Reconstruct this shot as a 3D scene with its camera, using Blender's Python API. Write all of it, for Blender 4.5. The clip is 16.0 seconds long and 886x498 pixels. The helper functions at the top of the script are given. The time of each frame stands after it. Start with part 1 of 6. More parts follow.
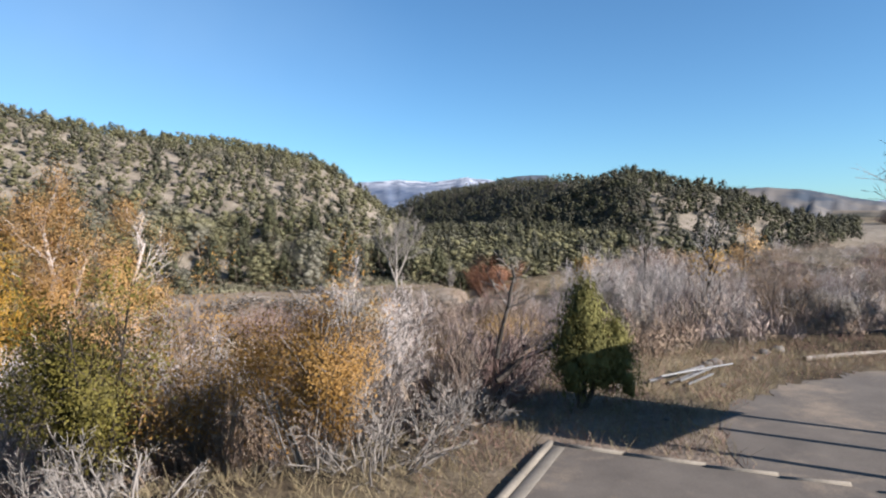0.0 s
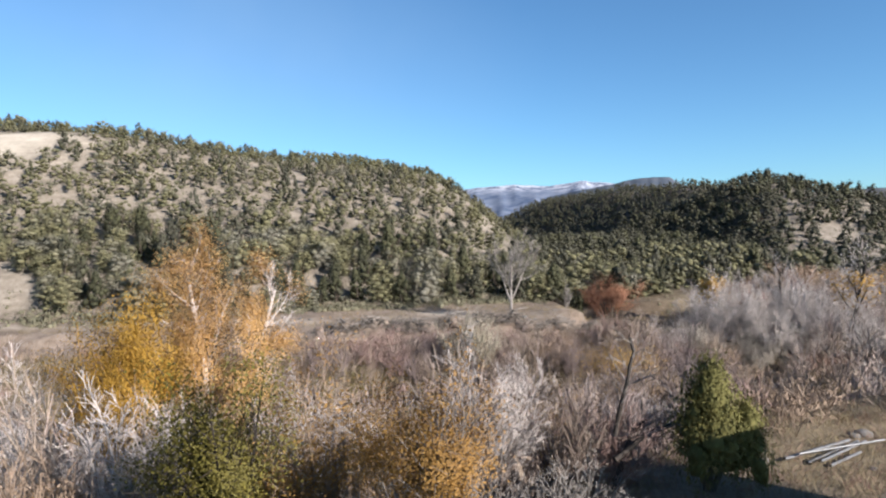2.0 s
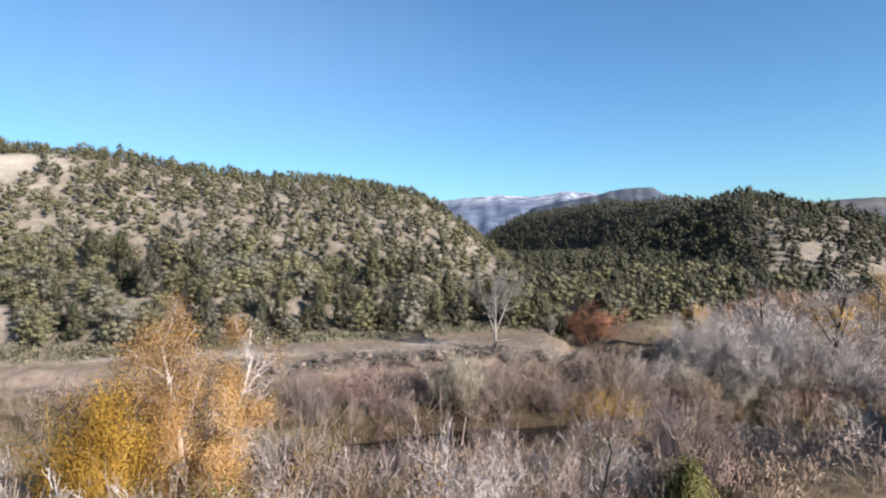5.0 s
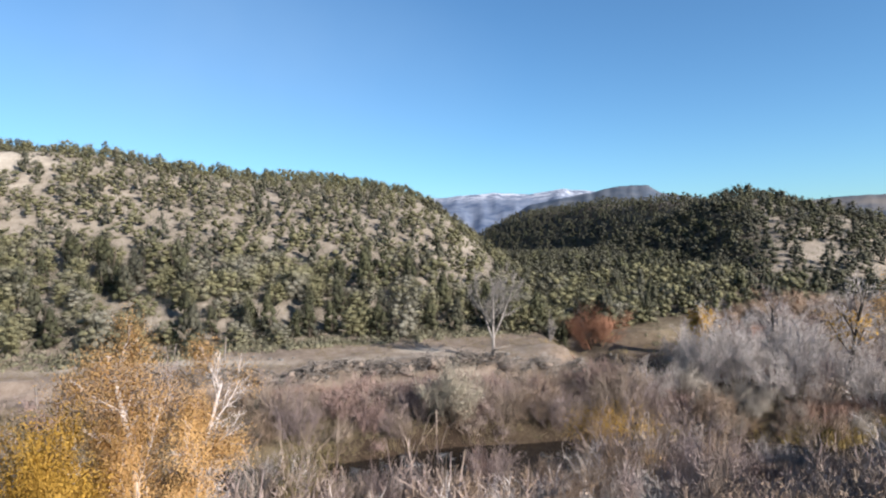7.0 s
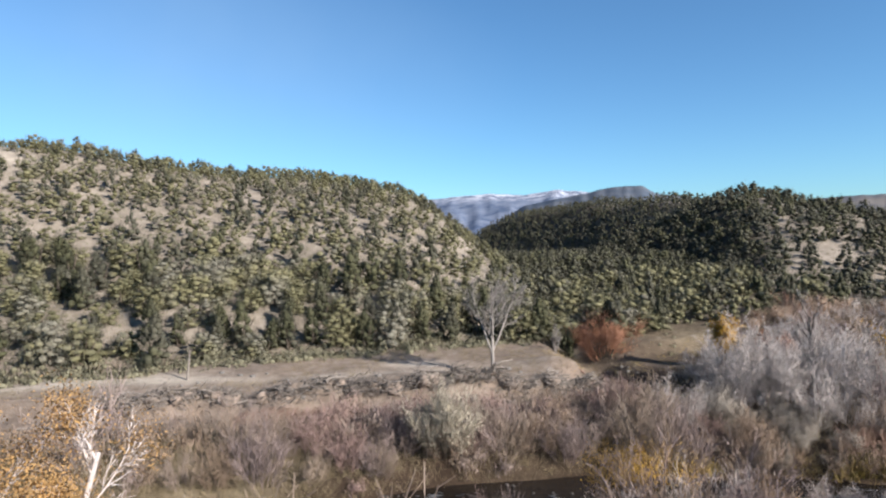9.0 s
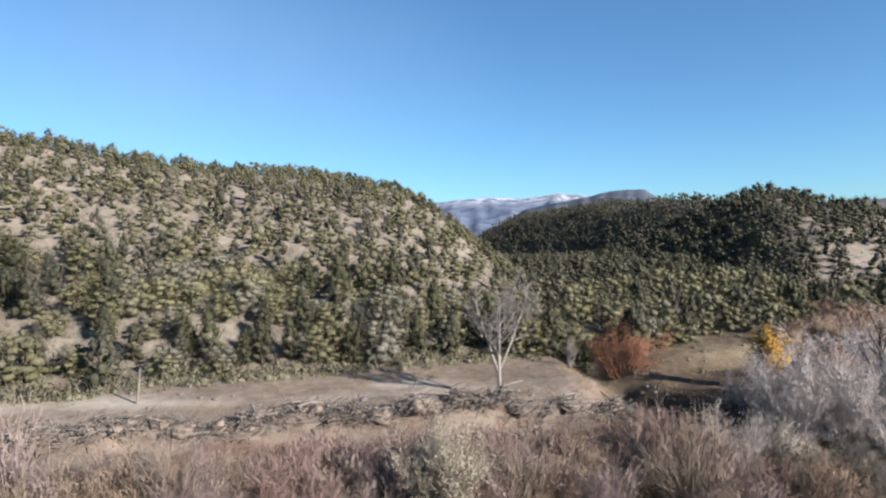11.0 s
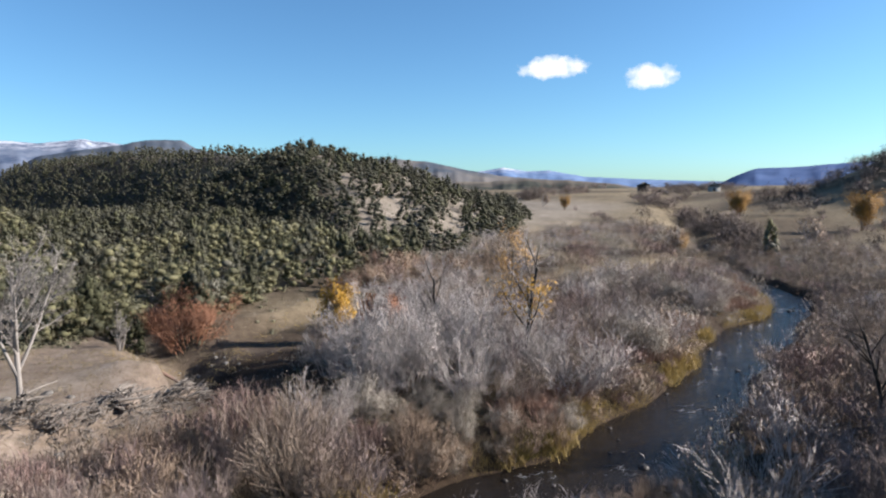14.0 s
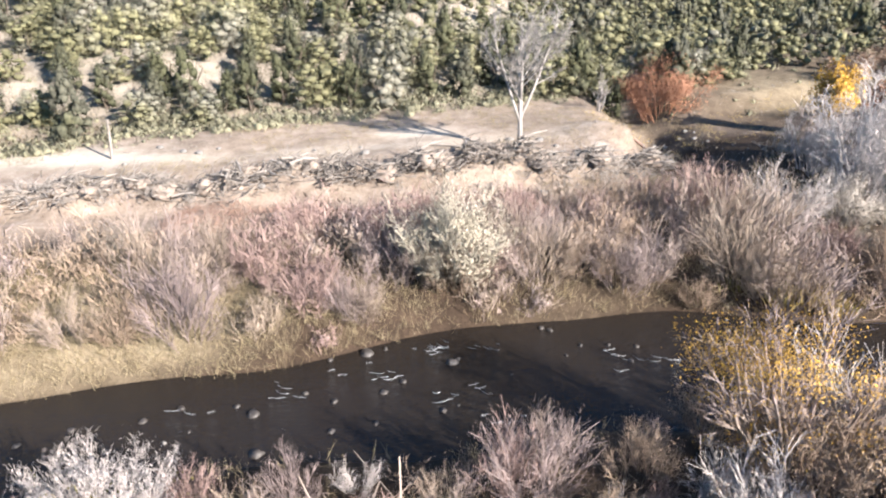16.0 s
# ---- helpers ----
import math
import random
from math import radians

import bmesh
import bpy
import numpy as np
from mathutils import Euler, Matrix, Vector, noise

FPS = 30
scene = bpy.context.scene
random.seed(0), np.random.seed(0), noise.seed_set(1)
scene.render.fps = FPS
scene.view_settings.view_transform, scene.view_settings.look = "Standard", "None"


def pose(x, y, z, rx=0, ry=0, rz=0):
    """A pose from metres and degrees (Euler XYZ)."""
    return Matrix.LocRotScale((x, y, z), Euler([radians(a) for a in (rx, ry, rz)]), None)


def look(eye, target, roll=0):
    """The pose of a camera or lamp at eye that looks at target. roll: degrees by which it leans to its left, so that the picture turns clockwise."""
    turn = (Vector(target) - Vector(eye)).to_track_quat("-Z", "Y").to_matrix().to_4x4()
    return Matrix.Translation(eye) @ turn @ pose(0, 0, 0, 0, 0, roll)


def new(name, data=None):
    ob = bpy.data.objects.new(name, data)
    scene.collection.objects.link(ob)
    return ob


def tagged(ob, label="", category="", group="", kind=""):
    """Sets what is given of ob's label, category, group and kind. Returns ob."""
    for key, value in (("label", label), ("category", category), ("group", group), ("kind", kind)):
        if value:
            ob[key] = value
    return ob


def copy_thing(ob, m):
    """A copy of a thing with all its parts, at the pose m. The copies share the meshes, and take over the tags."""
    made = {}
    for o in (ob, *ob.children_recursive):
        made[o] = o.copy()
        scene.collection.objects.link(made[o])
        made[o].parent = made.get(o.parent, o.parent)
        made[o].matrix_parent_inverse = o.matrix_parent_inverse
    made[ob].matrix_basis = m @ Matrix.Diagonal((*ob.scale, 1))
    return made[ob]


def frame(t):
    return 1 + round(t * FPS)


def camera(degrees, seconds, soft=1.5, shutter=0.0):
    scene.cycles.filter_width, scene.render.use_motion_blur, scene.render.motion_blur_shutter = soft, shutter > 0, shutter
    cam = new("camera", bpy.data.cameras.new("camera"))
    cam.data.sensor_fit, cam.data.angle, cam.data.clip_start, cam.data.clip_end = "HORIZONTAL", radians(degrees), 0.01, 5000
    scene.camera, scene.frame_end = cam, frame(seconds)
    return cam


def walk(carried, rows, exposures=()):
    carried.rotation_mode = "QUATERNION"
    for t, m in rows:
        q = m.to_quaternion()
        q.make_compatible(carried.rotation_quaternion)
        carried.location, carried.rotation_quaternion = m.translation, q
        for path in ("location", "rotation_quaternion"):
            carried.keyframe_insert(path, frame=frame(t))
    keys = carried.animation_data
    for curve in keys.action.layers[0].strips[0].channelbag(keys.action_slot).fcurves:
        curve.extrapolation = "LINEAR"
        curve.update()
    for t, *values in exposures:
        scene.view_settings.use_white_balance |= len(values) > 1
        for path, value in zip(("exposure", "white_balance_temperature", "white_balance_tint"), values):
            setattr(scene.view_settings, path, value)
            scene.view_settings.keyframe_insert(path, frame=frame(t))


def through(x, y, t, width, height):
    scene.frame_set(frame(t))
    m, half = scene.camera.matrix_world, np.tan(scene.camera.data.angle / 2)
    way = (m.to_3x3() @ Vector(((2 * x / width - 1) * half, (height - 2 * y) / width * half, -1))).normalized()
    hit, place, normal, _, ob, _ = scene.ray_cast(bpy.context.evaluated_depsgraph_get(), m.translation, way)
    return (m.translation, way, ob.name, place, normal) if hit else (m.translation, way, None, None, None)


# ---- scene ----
cam = camera(69.6, 16.0, 2.2)
PATH = [
    (0, (0.4, 2.154, 9.866), (0.74, 4.124, 9.797), -0.3),
    (0.5, (0.418, 2.133, 10.293), (0.549, 4.127, 10.231), -0.4),
    (1, (0.42, 2.125, 10.74), (0.443, 4.124, 10.682), -0.5),
    (1.5, (0.42, 2.146, 11.202), (0.407, 4.146, 11.148), -0.6),
    (2, (0.424, 2.158, 11.643), (0.406, 4.157, 11.592), -0.7),
    (2.5, (0.418, 2.211, 12.108), (0.401, 4.21, 12.06), -0.7),
    (3, (0.446, 2.224, 12.534), (0.429, 4.223, 12.489), -0.8),
    (3.5, (0.47, 2.227, 12.99), (0.453, 4.226, 12.95), -0.9),
    (4, (0.519, 2.247, 13.435), (0.514, 4.247, 13.397), -0.9),
    (4.5, (0.534, 2.269, 13.882), (0.571, 4.268, 13.847), -0.9),
    (4.7, (0.72, 2.312, 13.891), (0.745, 4.312, 13.872), -0.9),
    (6.8, (0.692, 5.123, 14.429), (0.735, 7.122, 14.399), -1.0),
    (7, (0.726, 5.742, 14.41), (0.768, 7.741, 14.383), -1.0),
    (7.5, (0.772, 7.517, 14.393), (0.815, 9.517, 14.367), -1.0),
    (8, (0.86, 9.381, 14.446), (0.919, 11.38, 14.42), -1.1),
    (8.5, (0.963, 11.383, 14.373), (1.023, 13.382, 14.348), -1.1),
    (9, (1.103, 13.412, 14.341), (1.161, 15.411, 14.317), -1.1),
    (9.2, (1.11, 14.243, 14.301), (1.173, 16.242, 14.28), -1.3),
    (11.5, (1.708, 24.947, 13.946), (1.762, 26.946, 13.933), -0.9),
    (12, (1.736, 27.164, 13.946), (1.789, 29.164, 13.933), -1.0),
    (12.5, (2.035, 28.868, 13.865), (2.209, 30.861, 13.852), -1.0),
    (13, (2.259, 29.51, 14.042), (3.019, 31.36, 14.015), -0.9),
    (13.5, (2.377, 29.723, 14.027), (3.659, 31.258, 13.995), -0.7),
    (14, (2.18, 29.672, 14.015), (3.489, 31.173, 13.836), -0.7),
    (14.5, (1.84, 29.726, 13.995), (3.053, 31.255, 13.561), -0.7),
    (15, (2.038, 29.536, 14.004), (3.005, 31.149, 13.324), -1.1),
    (15.5, (1.912, 29.555, 13.884), (2.469, 31.288, 13.056), -1.5),
    (15.6, (1.909, 29.592, 13.868), (2.368, 31.356, 13.046), -2.0),
    (16, (1.851, 29.518, 13.755), (1.847, 31.343, 12.937), -1.8),
]
walk(cam, [(t, look(eye, target, roll)) for t, eye, target, roll in PATH],
     [(0.0, 1.46), (14.0, 1.44), (14.5, 1.54), (15.0, 1.96), (15.5, 2.52), (16.0, 2.6)])

# ---- light: low sun from behind and to the right of the first view, clear blue sky ----
SUN_FROM = Vector((0.78, -0.62, 0.0)).normalized()
SUN_UP = radians(25)
world = bpy.data.worlds.new("sky")
scene.world = world
world.use_nodes = True
sky = world.node_tree.nodes.new("ShaderNodeTexSky")
sky.sky_type, sky.sun_disc = "NISHITA", False
sky.sun_elevation, sky.sun_rotation = SUN_UP, math.atan2(SUN_FROM.x, SUN_FROM.y)
sky.altitude, sky.air_density, sky.dust_density, sky.ozone_density = 1000, 1.0, 0.9, 2.0
back = world.node_tree.nodes["Background"]
back.inputs["Strength"].default_value = 0.056
tone = world.node_tree.nodes.new("ShaderNodeMix")
tone.data_type, tone.blend_type = "RGBA", "MULTIPLY"
tone.inputs[0].default_value = 1.0
tone.inputs[7].default_value = (0.63, 0.96, 1.17, 1)
world.node_tree.links.new(sky.outputs["Color"], tone.inputs[6])
world.node_tree.links.new(tone.outputs[2], back.inputs["Color"])
lamp = bpy.data.lights.new("sun", "SUN")
lamp.energy, lamp.angle, lamp.color = 5.0, radians(0.53), (1.0, 0.92, 0.865)
sun = new("sun", lamp)
sun.matrix_world = look((SUN_FROM * 100 * math.cos(SUN_UP) + Vector((0, 0, 100 * math.sin(SUN_UP)))), (0, 0, 0))


# ---- materials ----
def dim(c):
    return tuple(v * 0.36 for v in c)


def nodes_of(name):
    m = bpy.data.materials.new(name)
    m.use_nodes = True
    t = m.node_tree
    return m, t, t.nodes["Principled BSDF"]


def add(t, kind, **values):
    n = t.nodes.new(kind)
    for k, v in values.items():
        n.inputs[k.replace("_", " ")].default_value = v
    return n


def noise_of(t, scale, detail=4.0, rough=0.6, coords=None):
    n = add(t, "ShaderNodeTexNoise", Scale=scale, Detail=detail, Roughness=rough)
    if coords is not None:
        t.links.new(coords, n.inputs["Vector"])
    return n.outputs["Fac"]


def ramp(t, fac, stops):
    r = t.nodes.new("ShaderNodeValToRGB")
    e = r.color_ramp.elements
    while len(e) < len(stops):
        e.new(0.5)
    for el, (p, c) in zip(e, stops):
        el.position, el.color = p, (*c, 1)
    t.links.new(fac, r.inputs["Fac"])
    return r.outputs["Color"]


def mixed(t, fac, a, b):
    m = t.nodes.new("ShaderNodeMix")
    m.data_type = "RGBA"
    t.links.new(fac, m.inputs[0])
    t.links.new(a, m.inputs[6])
    t.links.new(b, m.inputs[7])
    return m.outputs[2]


def maths(t, op, a, b):
    m = t.nodes.new("ShaderNodeMath")
    m.operation, m.use_clamp = op, True
    for k, v in enumerate((a, b)):
        if isinstance(v, (int, float)):
            m.inputs[k].default_value = v
        else:
            t.links.new(v, m.inputs[k])
    return m.outputs[0]


def bump(t, bsdf, height, strength, distance):
    b = add(t, "ShaderNodeBump", Strength=strength, Distance=distance)
    t.links.new(height, b.inputs["Height"])
    t.links.new(b.outputs["Normal"], bsdf.inputs["Normal"])


def place_of(t):
    return t.nodes.new("ShaderNodeNewGeometry").outputs["Position"]


def plant(name, dark, light, rough=0.75, through=0.0, scale=3.0, odd=None):
    """Leaves, needles and bark: colour varies from plant to plant, from piece to piece and in patches."""
    m, t, b = nodes_of(name)
    info = t.nodes.new("ShaderNodeObjectInfo").outputs["Random"]
    island = t.nodes.new("ShaderNodeNewGeometry").outputs["Random Per Island"]
    patch = noise_of(t, scale, 3.0, 0.6, place_of(t))
    f = maths(t, "ADD", maths(t, "MULTIPLY", island, 0.22), maths(t, "MULTIPLY", patch, 0.6))
    f = maths(t, "ADD", f, maths(t, "MULTIPLY", maths(t, "SUBTRACT", info, 0.3), 0.3))
    c = ramp(t, f, [(0.15, dim(dark)), (0.8, dim(light))])
    if odd:
        grey = ramp(t, f, [(0.15, dim(odd[0])), (0.8, dim(odd[1]))])
        where = maths(t, "ADD", maths(t, "MULTIPLY", noise_of(t, 0.23, 2.0, 0.5, place_of(t)), 0.8), maths(t, "MULTIPLY", info, 0.2))
        c = mixed(t, ramp(t, where, [(0.46, (0, 0, 0)), (0.60, (1, 1, 1))]), c, grey)
    t.links.new(c, b.inputs["Base Color"])
    b.inputs["Roughness"].default_value = rough
    b.inputs["Specular IOR Level"].default_value = 0.2
    if through:
        thin = t.nodes.new("ShaderNodeBsdfTranslucent")
        t.links.new(c, thin.inputs["Color"])
        mx = t.nodes.new("ShaderNodeMixShader")
        mx.inputs[0].default_value = through
        t.links.new(b.outputs[0], mx.inputs[1])
        t.links.new(thin.outputs[0], mx.inputs[2])
        t.links.new(mx.outputs[0], t.nodes["Material Output"].inputs["Surface"])
    return m


def plain(name, dark, light, rough, scale, relief=0.0, metal=0.0, fine=8.0):
    """Dirt, stone, paint and metal: two scales of variation and a little relief."""
    m, t, b = nodes_of(name)
    pos = place_of(t)
    f = maths(t, "ADD", maths(t, "MULTIPLY", noise_of(t, scale, 5.0, 0.6, pos), 0.6), maths(t, "MULTIPLY", noise_of(t, scale * fine, 4.0, 0.7, pos), 0.4))
    t.links.new(ramp(t, f, [(0.3, dim(dark)), (0.7, dim(light))]), b.inputs["Base Color"])
    b.inputs["Roughness"].default_value, b.inputs["Metallic"].default_value = rough, metal
    if relief:
        bump(t, b, f, 0.8, relief)
    return m


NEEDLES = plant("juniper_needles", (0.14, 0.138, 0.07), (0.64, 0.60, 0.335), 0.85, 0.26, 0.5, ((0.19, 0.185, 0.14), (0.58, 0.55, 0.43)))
# darker needles: the shady hill's shade is put into this colour
SHADE_TONED_NEEDLES = plant("shade_toned_needles", (0.055, 0.06, 0.034), (0.215, 0.215, 0.112), 0.85, 0.10, 0.4, ((0.06, 0.062, 0.046), (0.20, 0.195, 0.14)))
BRIGHT_NEEDLES = plant("yellow_green_needles", (0.10, 0.105, 0.036), (0.55, 0.51, 0.17), 0.8, 0.25, 1.5)
JUNIPER_BARK = plant("juniper_bark", (0.10, 0.075, 0.055), (0.24, 0.19, 0.15))
GREY_BARK = plant("grey_bark", (0.25, 0.22, 0.20), (0.66, 0.60, 0.545))
DARK_BARK = plant("dark_bark", (0.045, 0.036, 0.03), (0.12, 0.10, 0.085))
PALE_TWIG = plant("pale_twigs", (0.52, 0.455, 0.42), (1.32, 1.19, 1.12), 0.7, 0.0, 0.5)
MAUVE_TWIG = plant("mauve_twigs", (0.25, 0.185, 0.175), (0.76, 0.605, 0.565), 0.7, 0.0, 0.5, ((0.28, 0.21, 0.16), (0.70, 0.555, 0.43)))
RED_TWIG = plant("red_twigs", (0.30, 0.19, 0.165), (0.66, 0.465, 0.41), 0.7, 0.0, 0.5)
TAN_TWIG = plant("tan_twigs", (0.31, 0.22, 0.155), (0.74, 0.55, 0.405), 0.7, 0.0, 0.5)
GOLD_LEAF = plant("gold_leaves", (0.62, 0.34, 0.06), (1.3, 0.80, 0.15), 0.6, 0.35, 1.2)
ORANGE_LEAF = plant("orange_leaves", (0.50, 0.26, 0.07), (1.05, 0.64, 0.20), 0.6, 0.3, 1.2)
PEACH_LEAF = plant("peach_leaves", (0.82, 0.46, 0.17), (1.45, 0.93, 0.40), 0.6, 0.35, 1.2)
GREEN_LEAF = plant("green_leaves", (0.13, 0.125, 0.028), (0.50, 0.42, 0.095), 0.6, 0.3, 1.2)
RUST_LEAF = plant("rust_leaves", (0.38, 0.175, 0.105), (0.84, 0.43, 0.26), 0.7, 0.2, 0.8)
SAGE_LEAF = plant("sage_leaves", (0.32, 0.285, 0.235), (0.90, 0.80, 0.69), 0.8, 0.15, 0.8)
DARK_BRUSH = plant("dark_brush", (0.12, 0.10, 0.085), (0.34, 0.27, 0.235), 0.8, 0.0, 0.12)
RUSSET_GRASS = plant("russet_grass", (0.35, 0.205, 0.15), (0.72, 0.48, 0.38), 0.8, 0.2, 0.4)
CREAM_TWIG = plant("cream_twigs", (0.55, 0.48, 0.36), (1.1, 0.99, 0.78), 0.7, 0.1, 0.5)
SCRUB_LEAF = plant("scrub_leaves", (0.22, 0.21, 0.13), (0.66, 0.62, 0.42), 0.85, 0.15, 0.8)
STRAW = plant("straw", (0.38, 0.29, 0.16), (0.80, 0.68, 0.44), 0.8, 0.25, 0.4)
YELLOW_GRASS = plant("yellow_grass", (0.58, 0.42, 0.15), (1.05, 0.80, 0.32), 0.8, 0.25, 0.6)


# ---- the lie of the land ----
CREEK_X = (-4500, -60, -40, -16, -3, 6, 12.5, 24, 31, 38, 47, 58, 68, 78, 87, 100, 113, 130, 180, 400, 4500)
CREEK_Y = (-300, 33, 40, 46.6, 49.6, 51.3, 51.6, 51.0, 49.6, 50.2, 51.8, 55, 57.5, 59, 60.5, 67, 79, 92, 125, 260, 900)
WATER = -1.6


def smooth(a, b, v):
    s = np.clip((np.asarray(v, float) - a) / (b - a), 0, 1)
    return s * s * (3 - 2 * s)


def creek(x):
    return np.interp(x, CREEK_X, CREEK_Y)


def half_width(x):
    return 3.6 - 0.6 * smooth(20, 34, x) - 0.9 * smooth(70, 90, x) + 0.5 * np.sin(x * 0.21) + 0.3 * np.sin(x * 0.53 + 1)


def wave(x, y, s, k=0.0):
    """A soft irregular swell between -1 and 1 of about s metres."""
    return (np.sin(x / s + 1.7 * np.sin(y / s * 0.7 + k) + k) + np.sin(y / s * 1.13 - 1.3 * np.sin(x / s * 0.83 + 2 * k) + 2.1 + k)) * 0.5


def bench_edge(x):
    return np.interp(x, (-60, -8, -1, 3, 6, 10, 20, 40, 90, 300), (10, 12.5, 14.2, 16.5, 18.8, 24.5, 27, 28, 24, 10))


def foot_left(x):
    return np.interp(x, (-300, -60, -25, 0, 10, 17), (60, 69, 77, 85.5, 88, 92))


def land(x, y):
    x, y = np.asarray(x, float), np.asarray(y, float)
    yc = creek(x)
    off = y - yc
    # near side: flood plain, then the bank up to the bench with the parking place
    drop = 9 + 2 * wave(x, y * 0, 9)
    near = -0.7 + 1.6 * smooth(4, 24, -off) + 4.1 * smooth(0, 1, 1 - (y - bench_edge(x)) / drop)
    # far side: low brushy strip, the cut bank of the terrace, the track and the foot of the hills
    step = np.interp(x, (-60, -20, 0, 8, 14, 20, 40), (63, 66.5, 68, 69.5, 71, 84, 90))
    far = -0.7 + 1.3 * smooth(2.5, 12, off) + 1.2 * smooth(-1.2, 1.6, y - step) + 0.5 * smooth(2, 14, y - step)
    far = far + 1.2 * smooth(18, 60, off) * smooth(16, 40, x)
    far = far - 2.2 * np.exp(-((x - 19.0) / 2.8) ** 2) * smooth(72, 77, y) * (1 - smooth(96, 120, y))
    z = np.where(off > 0, far, near)
    # the creek bed
    w = half_width(x)
    bed = np.abs(off) * np.where(x > 85, 0.75, 0.97)
    z = np.where(bed < w + 1.6, WATER - 0.45 + (z - WATER + 0.45) * smooth(w - 1.0, w + 1.6, bed), z)
    # the valley floor climbs gently towards the distance
    away = np.hypot(x, y - 30)
    z = z + 9 * smooth(110, 520, away) * smooth(-80, 60, x - 0.4 * y) + 6 * smooth(500, 2500, away)
    # left hill
    u = y - foot_left(x)
    crest = np.interp(x, (-400, -120, -85, -55, -30, -18, -8, -2, 4, 10, 16, 22), (30, 36, 33, 27.6, 25.6, 25.0, 24.0, 22.2, 18.6, 13.6, 8.5, 3.5))
    prof = 0.16 * smooth(0, 14, u) + 0.84 * smooth(5, 78, u)
    left = 1.02 * crest * prof * (1 - 0.3 * smooth(90, 200, u)) * (1 + 0.05 * wave(x, y, 11))
    # right hill: a crest from the gully to the summit, and a spur that comes down towards the creek
    right = np.zeros_like(z)
    for ax, ay, az, bx, by, bz, fall in ((60, 400, 26, 84, 310, 25, 0.45), (84, 310, 25, 95, 250, 21.5, 0.5), (95, 250, 21.5, 99, 204, 19.5, 0.5), (99, 204, 20.3, 85, 165, 13.5, 0.36), (85, 165, 13.5, 68, 128, 2.0, 0.32), (99, 204, 20.3, 103, 172, 13.5, 0.36), (103, 172, 13.5, 94, 136, 2.0, 0.34), (99, 204, 20.3, 146, 215, 4, 0.42)):
        k = np.clip(((x - ax) * (bx - ax) + (y - ay) * (by - ay)) / ((bx - ax) ** 2 + (by - ay) ** 2), 0, 1)
        d = np.hypot(x - ax - k * (bx - ax), y - ay - k * (by - ay))
        turn = ((bx - ax) * (y - ay) - (by - ay) * (x - ax)) / (math.hypot(bx - ax, by - ay) * (d + 3))
        fall = fall + (max(fall, 0.62 if by < ay and ay > 160 else 0) - fall) * smooth(0.1, 0.9, -turn)
        r = az + k * (bz - az) - fall * (np.sqrt(d * d + 36) - 6) + 0.8 * wave(x, y, 13, 2.0) + 4
        right = np.log(np.exp(right / 1.6) + np.exp(np.clip(r, -20, 60) / 1.6)) * 1.6
    right = np.maximum(right - 4.5, 0)
    # spoil heap beside the gully, and a wooded rise on the near side of the valley
    z = z + 0.9 * np.exp(-((x - 14.5) / 2.6) ** 2 - ((y - 76.5) / 2.2) ** 2) + 25 * np.exp(-((x - 300) / 55) ** 2 - ((y - 84) / 40) ** 2)
    z = z + np.maximum(left, right) + 0.25 * np.minimum(left, right)
    rough = smooth(5, 9, bed)
    flat = smooth(-2, 2, bench_edge(x) - y) * (x > 2.5)
    heaps = np.exp(-((y - step - 0.5) / 2.2) ** 2) * (x < 17) * (off > 0)
    z = z + heaps * (0.30 * wave(x, y, 0.75, 5.0) + 0.25 * wave(x, y, 1.7, 6.0))
    return z + (0.10 * wave(x, y, 1.3, 1.0) + 0.16 * wave(x, y, 3.7, 2.0)) * rough * (1 - flat)


def ground_z(x, y):
    return float(land(x, y))


def spread(lo, hi, step, far_lo, far_hi):
    """Grid lines: even inside lo..hi, wider and wider outside."""
    mid = list(np.arange(lo, hi + step / 2, step))
    out, s, v = [], step, hi
    while v < far_hi:
        s *= 1.13
        v = min(v + s, far_hi)
        out.append(v)
    inn, s, v = [], step, lo
    while v > far_lo:
        s *= 1.13
        v = max(v - s, far_lo)
        inn.append(v)
    return np.array(inn[::-1] + mid + out)


def mesh_of(name, verts, faces, mats, index=None, soft=False):
    me = bpy.data.meshes.new(name)
    me.from_pydata([tuple(v) for v in verts], [], [tuple(f) for f in faces])
    for m in mats:
        me.materials.append(m)
    if index is not None:
        me.polygons.foreach_set("material_index", np.asarray(index, np.int32))
    if soft:
        me.polygons.foreach_set("use_smooth", np.ones(len(me.polygons), bool))
    me.update()
    return me


def asphalt_material():
    """Old asphalt: grey, worn paler in patches, with dirt drifted over it."""
    m, t, b = nodes_of("old_asphalt")
    pos = place_of(t)
    grain, worn, drift = noise_of(t, 22.0, 4, 0.7, pos), noise_of(t, 0.8, 5, 0.65, pos), noise_of(t, 0.35, 6, 0.7, pos)
    f = maths(t, "ADD", maths(t, "MULTIPLY", grain, 0.4), maths(t, "MULTIPLY", worn, 0.6))
    base = ramp(t, f, [(0.3, (0.050, 0.041, 0.034)), (0.7, (0.115, 0.097, 0.081))])
    dust = ramp(t, grain, [(0.3, (0.12, 0.09, 0.065)), (0.7, (0.22, 0.175, 0.13))])
    t.links.new(mixed(t, ramp(t, drift, [(0.52, (0, 0, 0)), (0.66, (0.9, 0.9, 0.9))]), base, dust), b.inputs["Base Color"])
    b.inputs["Roughness"].default_value = 0.9
    bump(t, b, f, 0.5, 0.012)
    return m


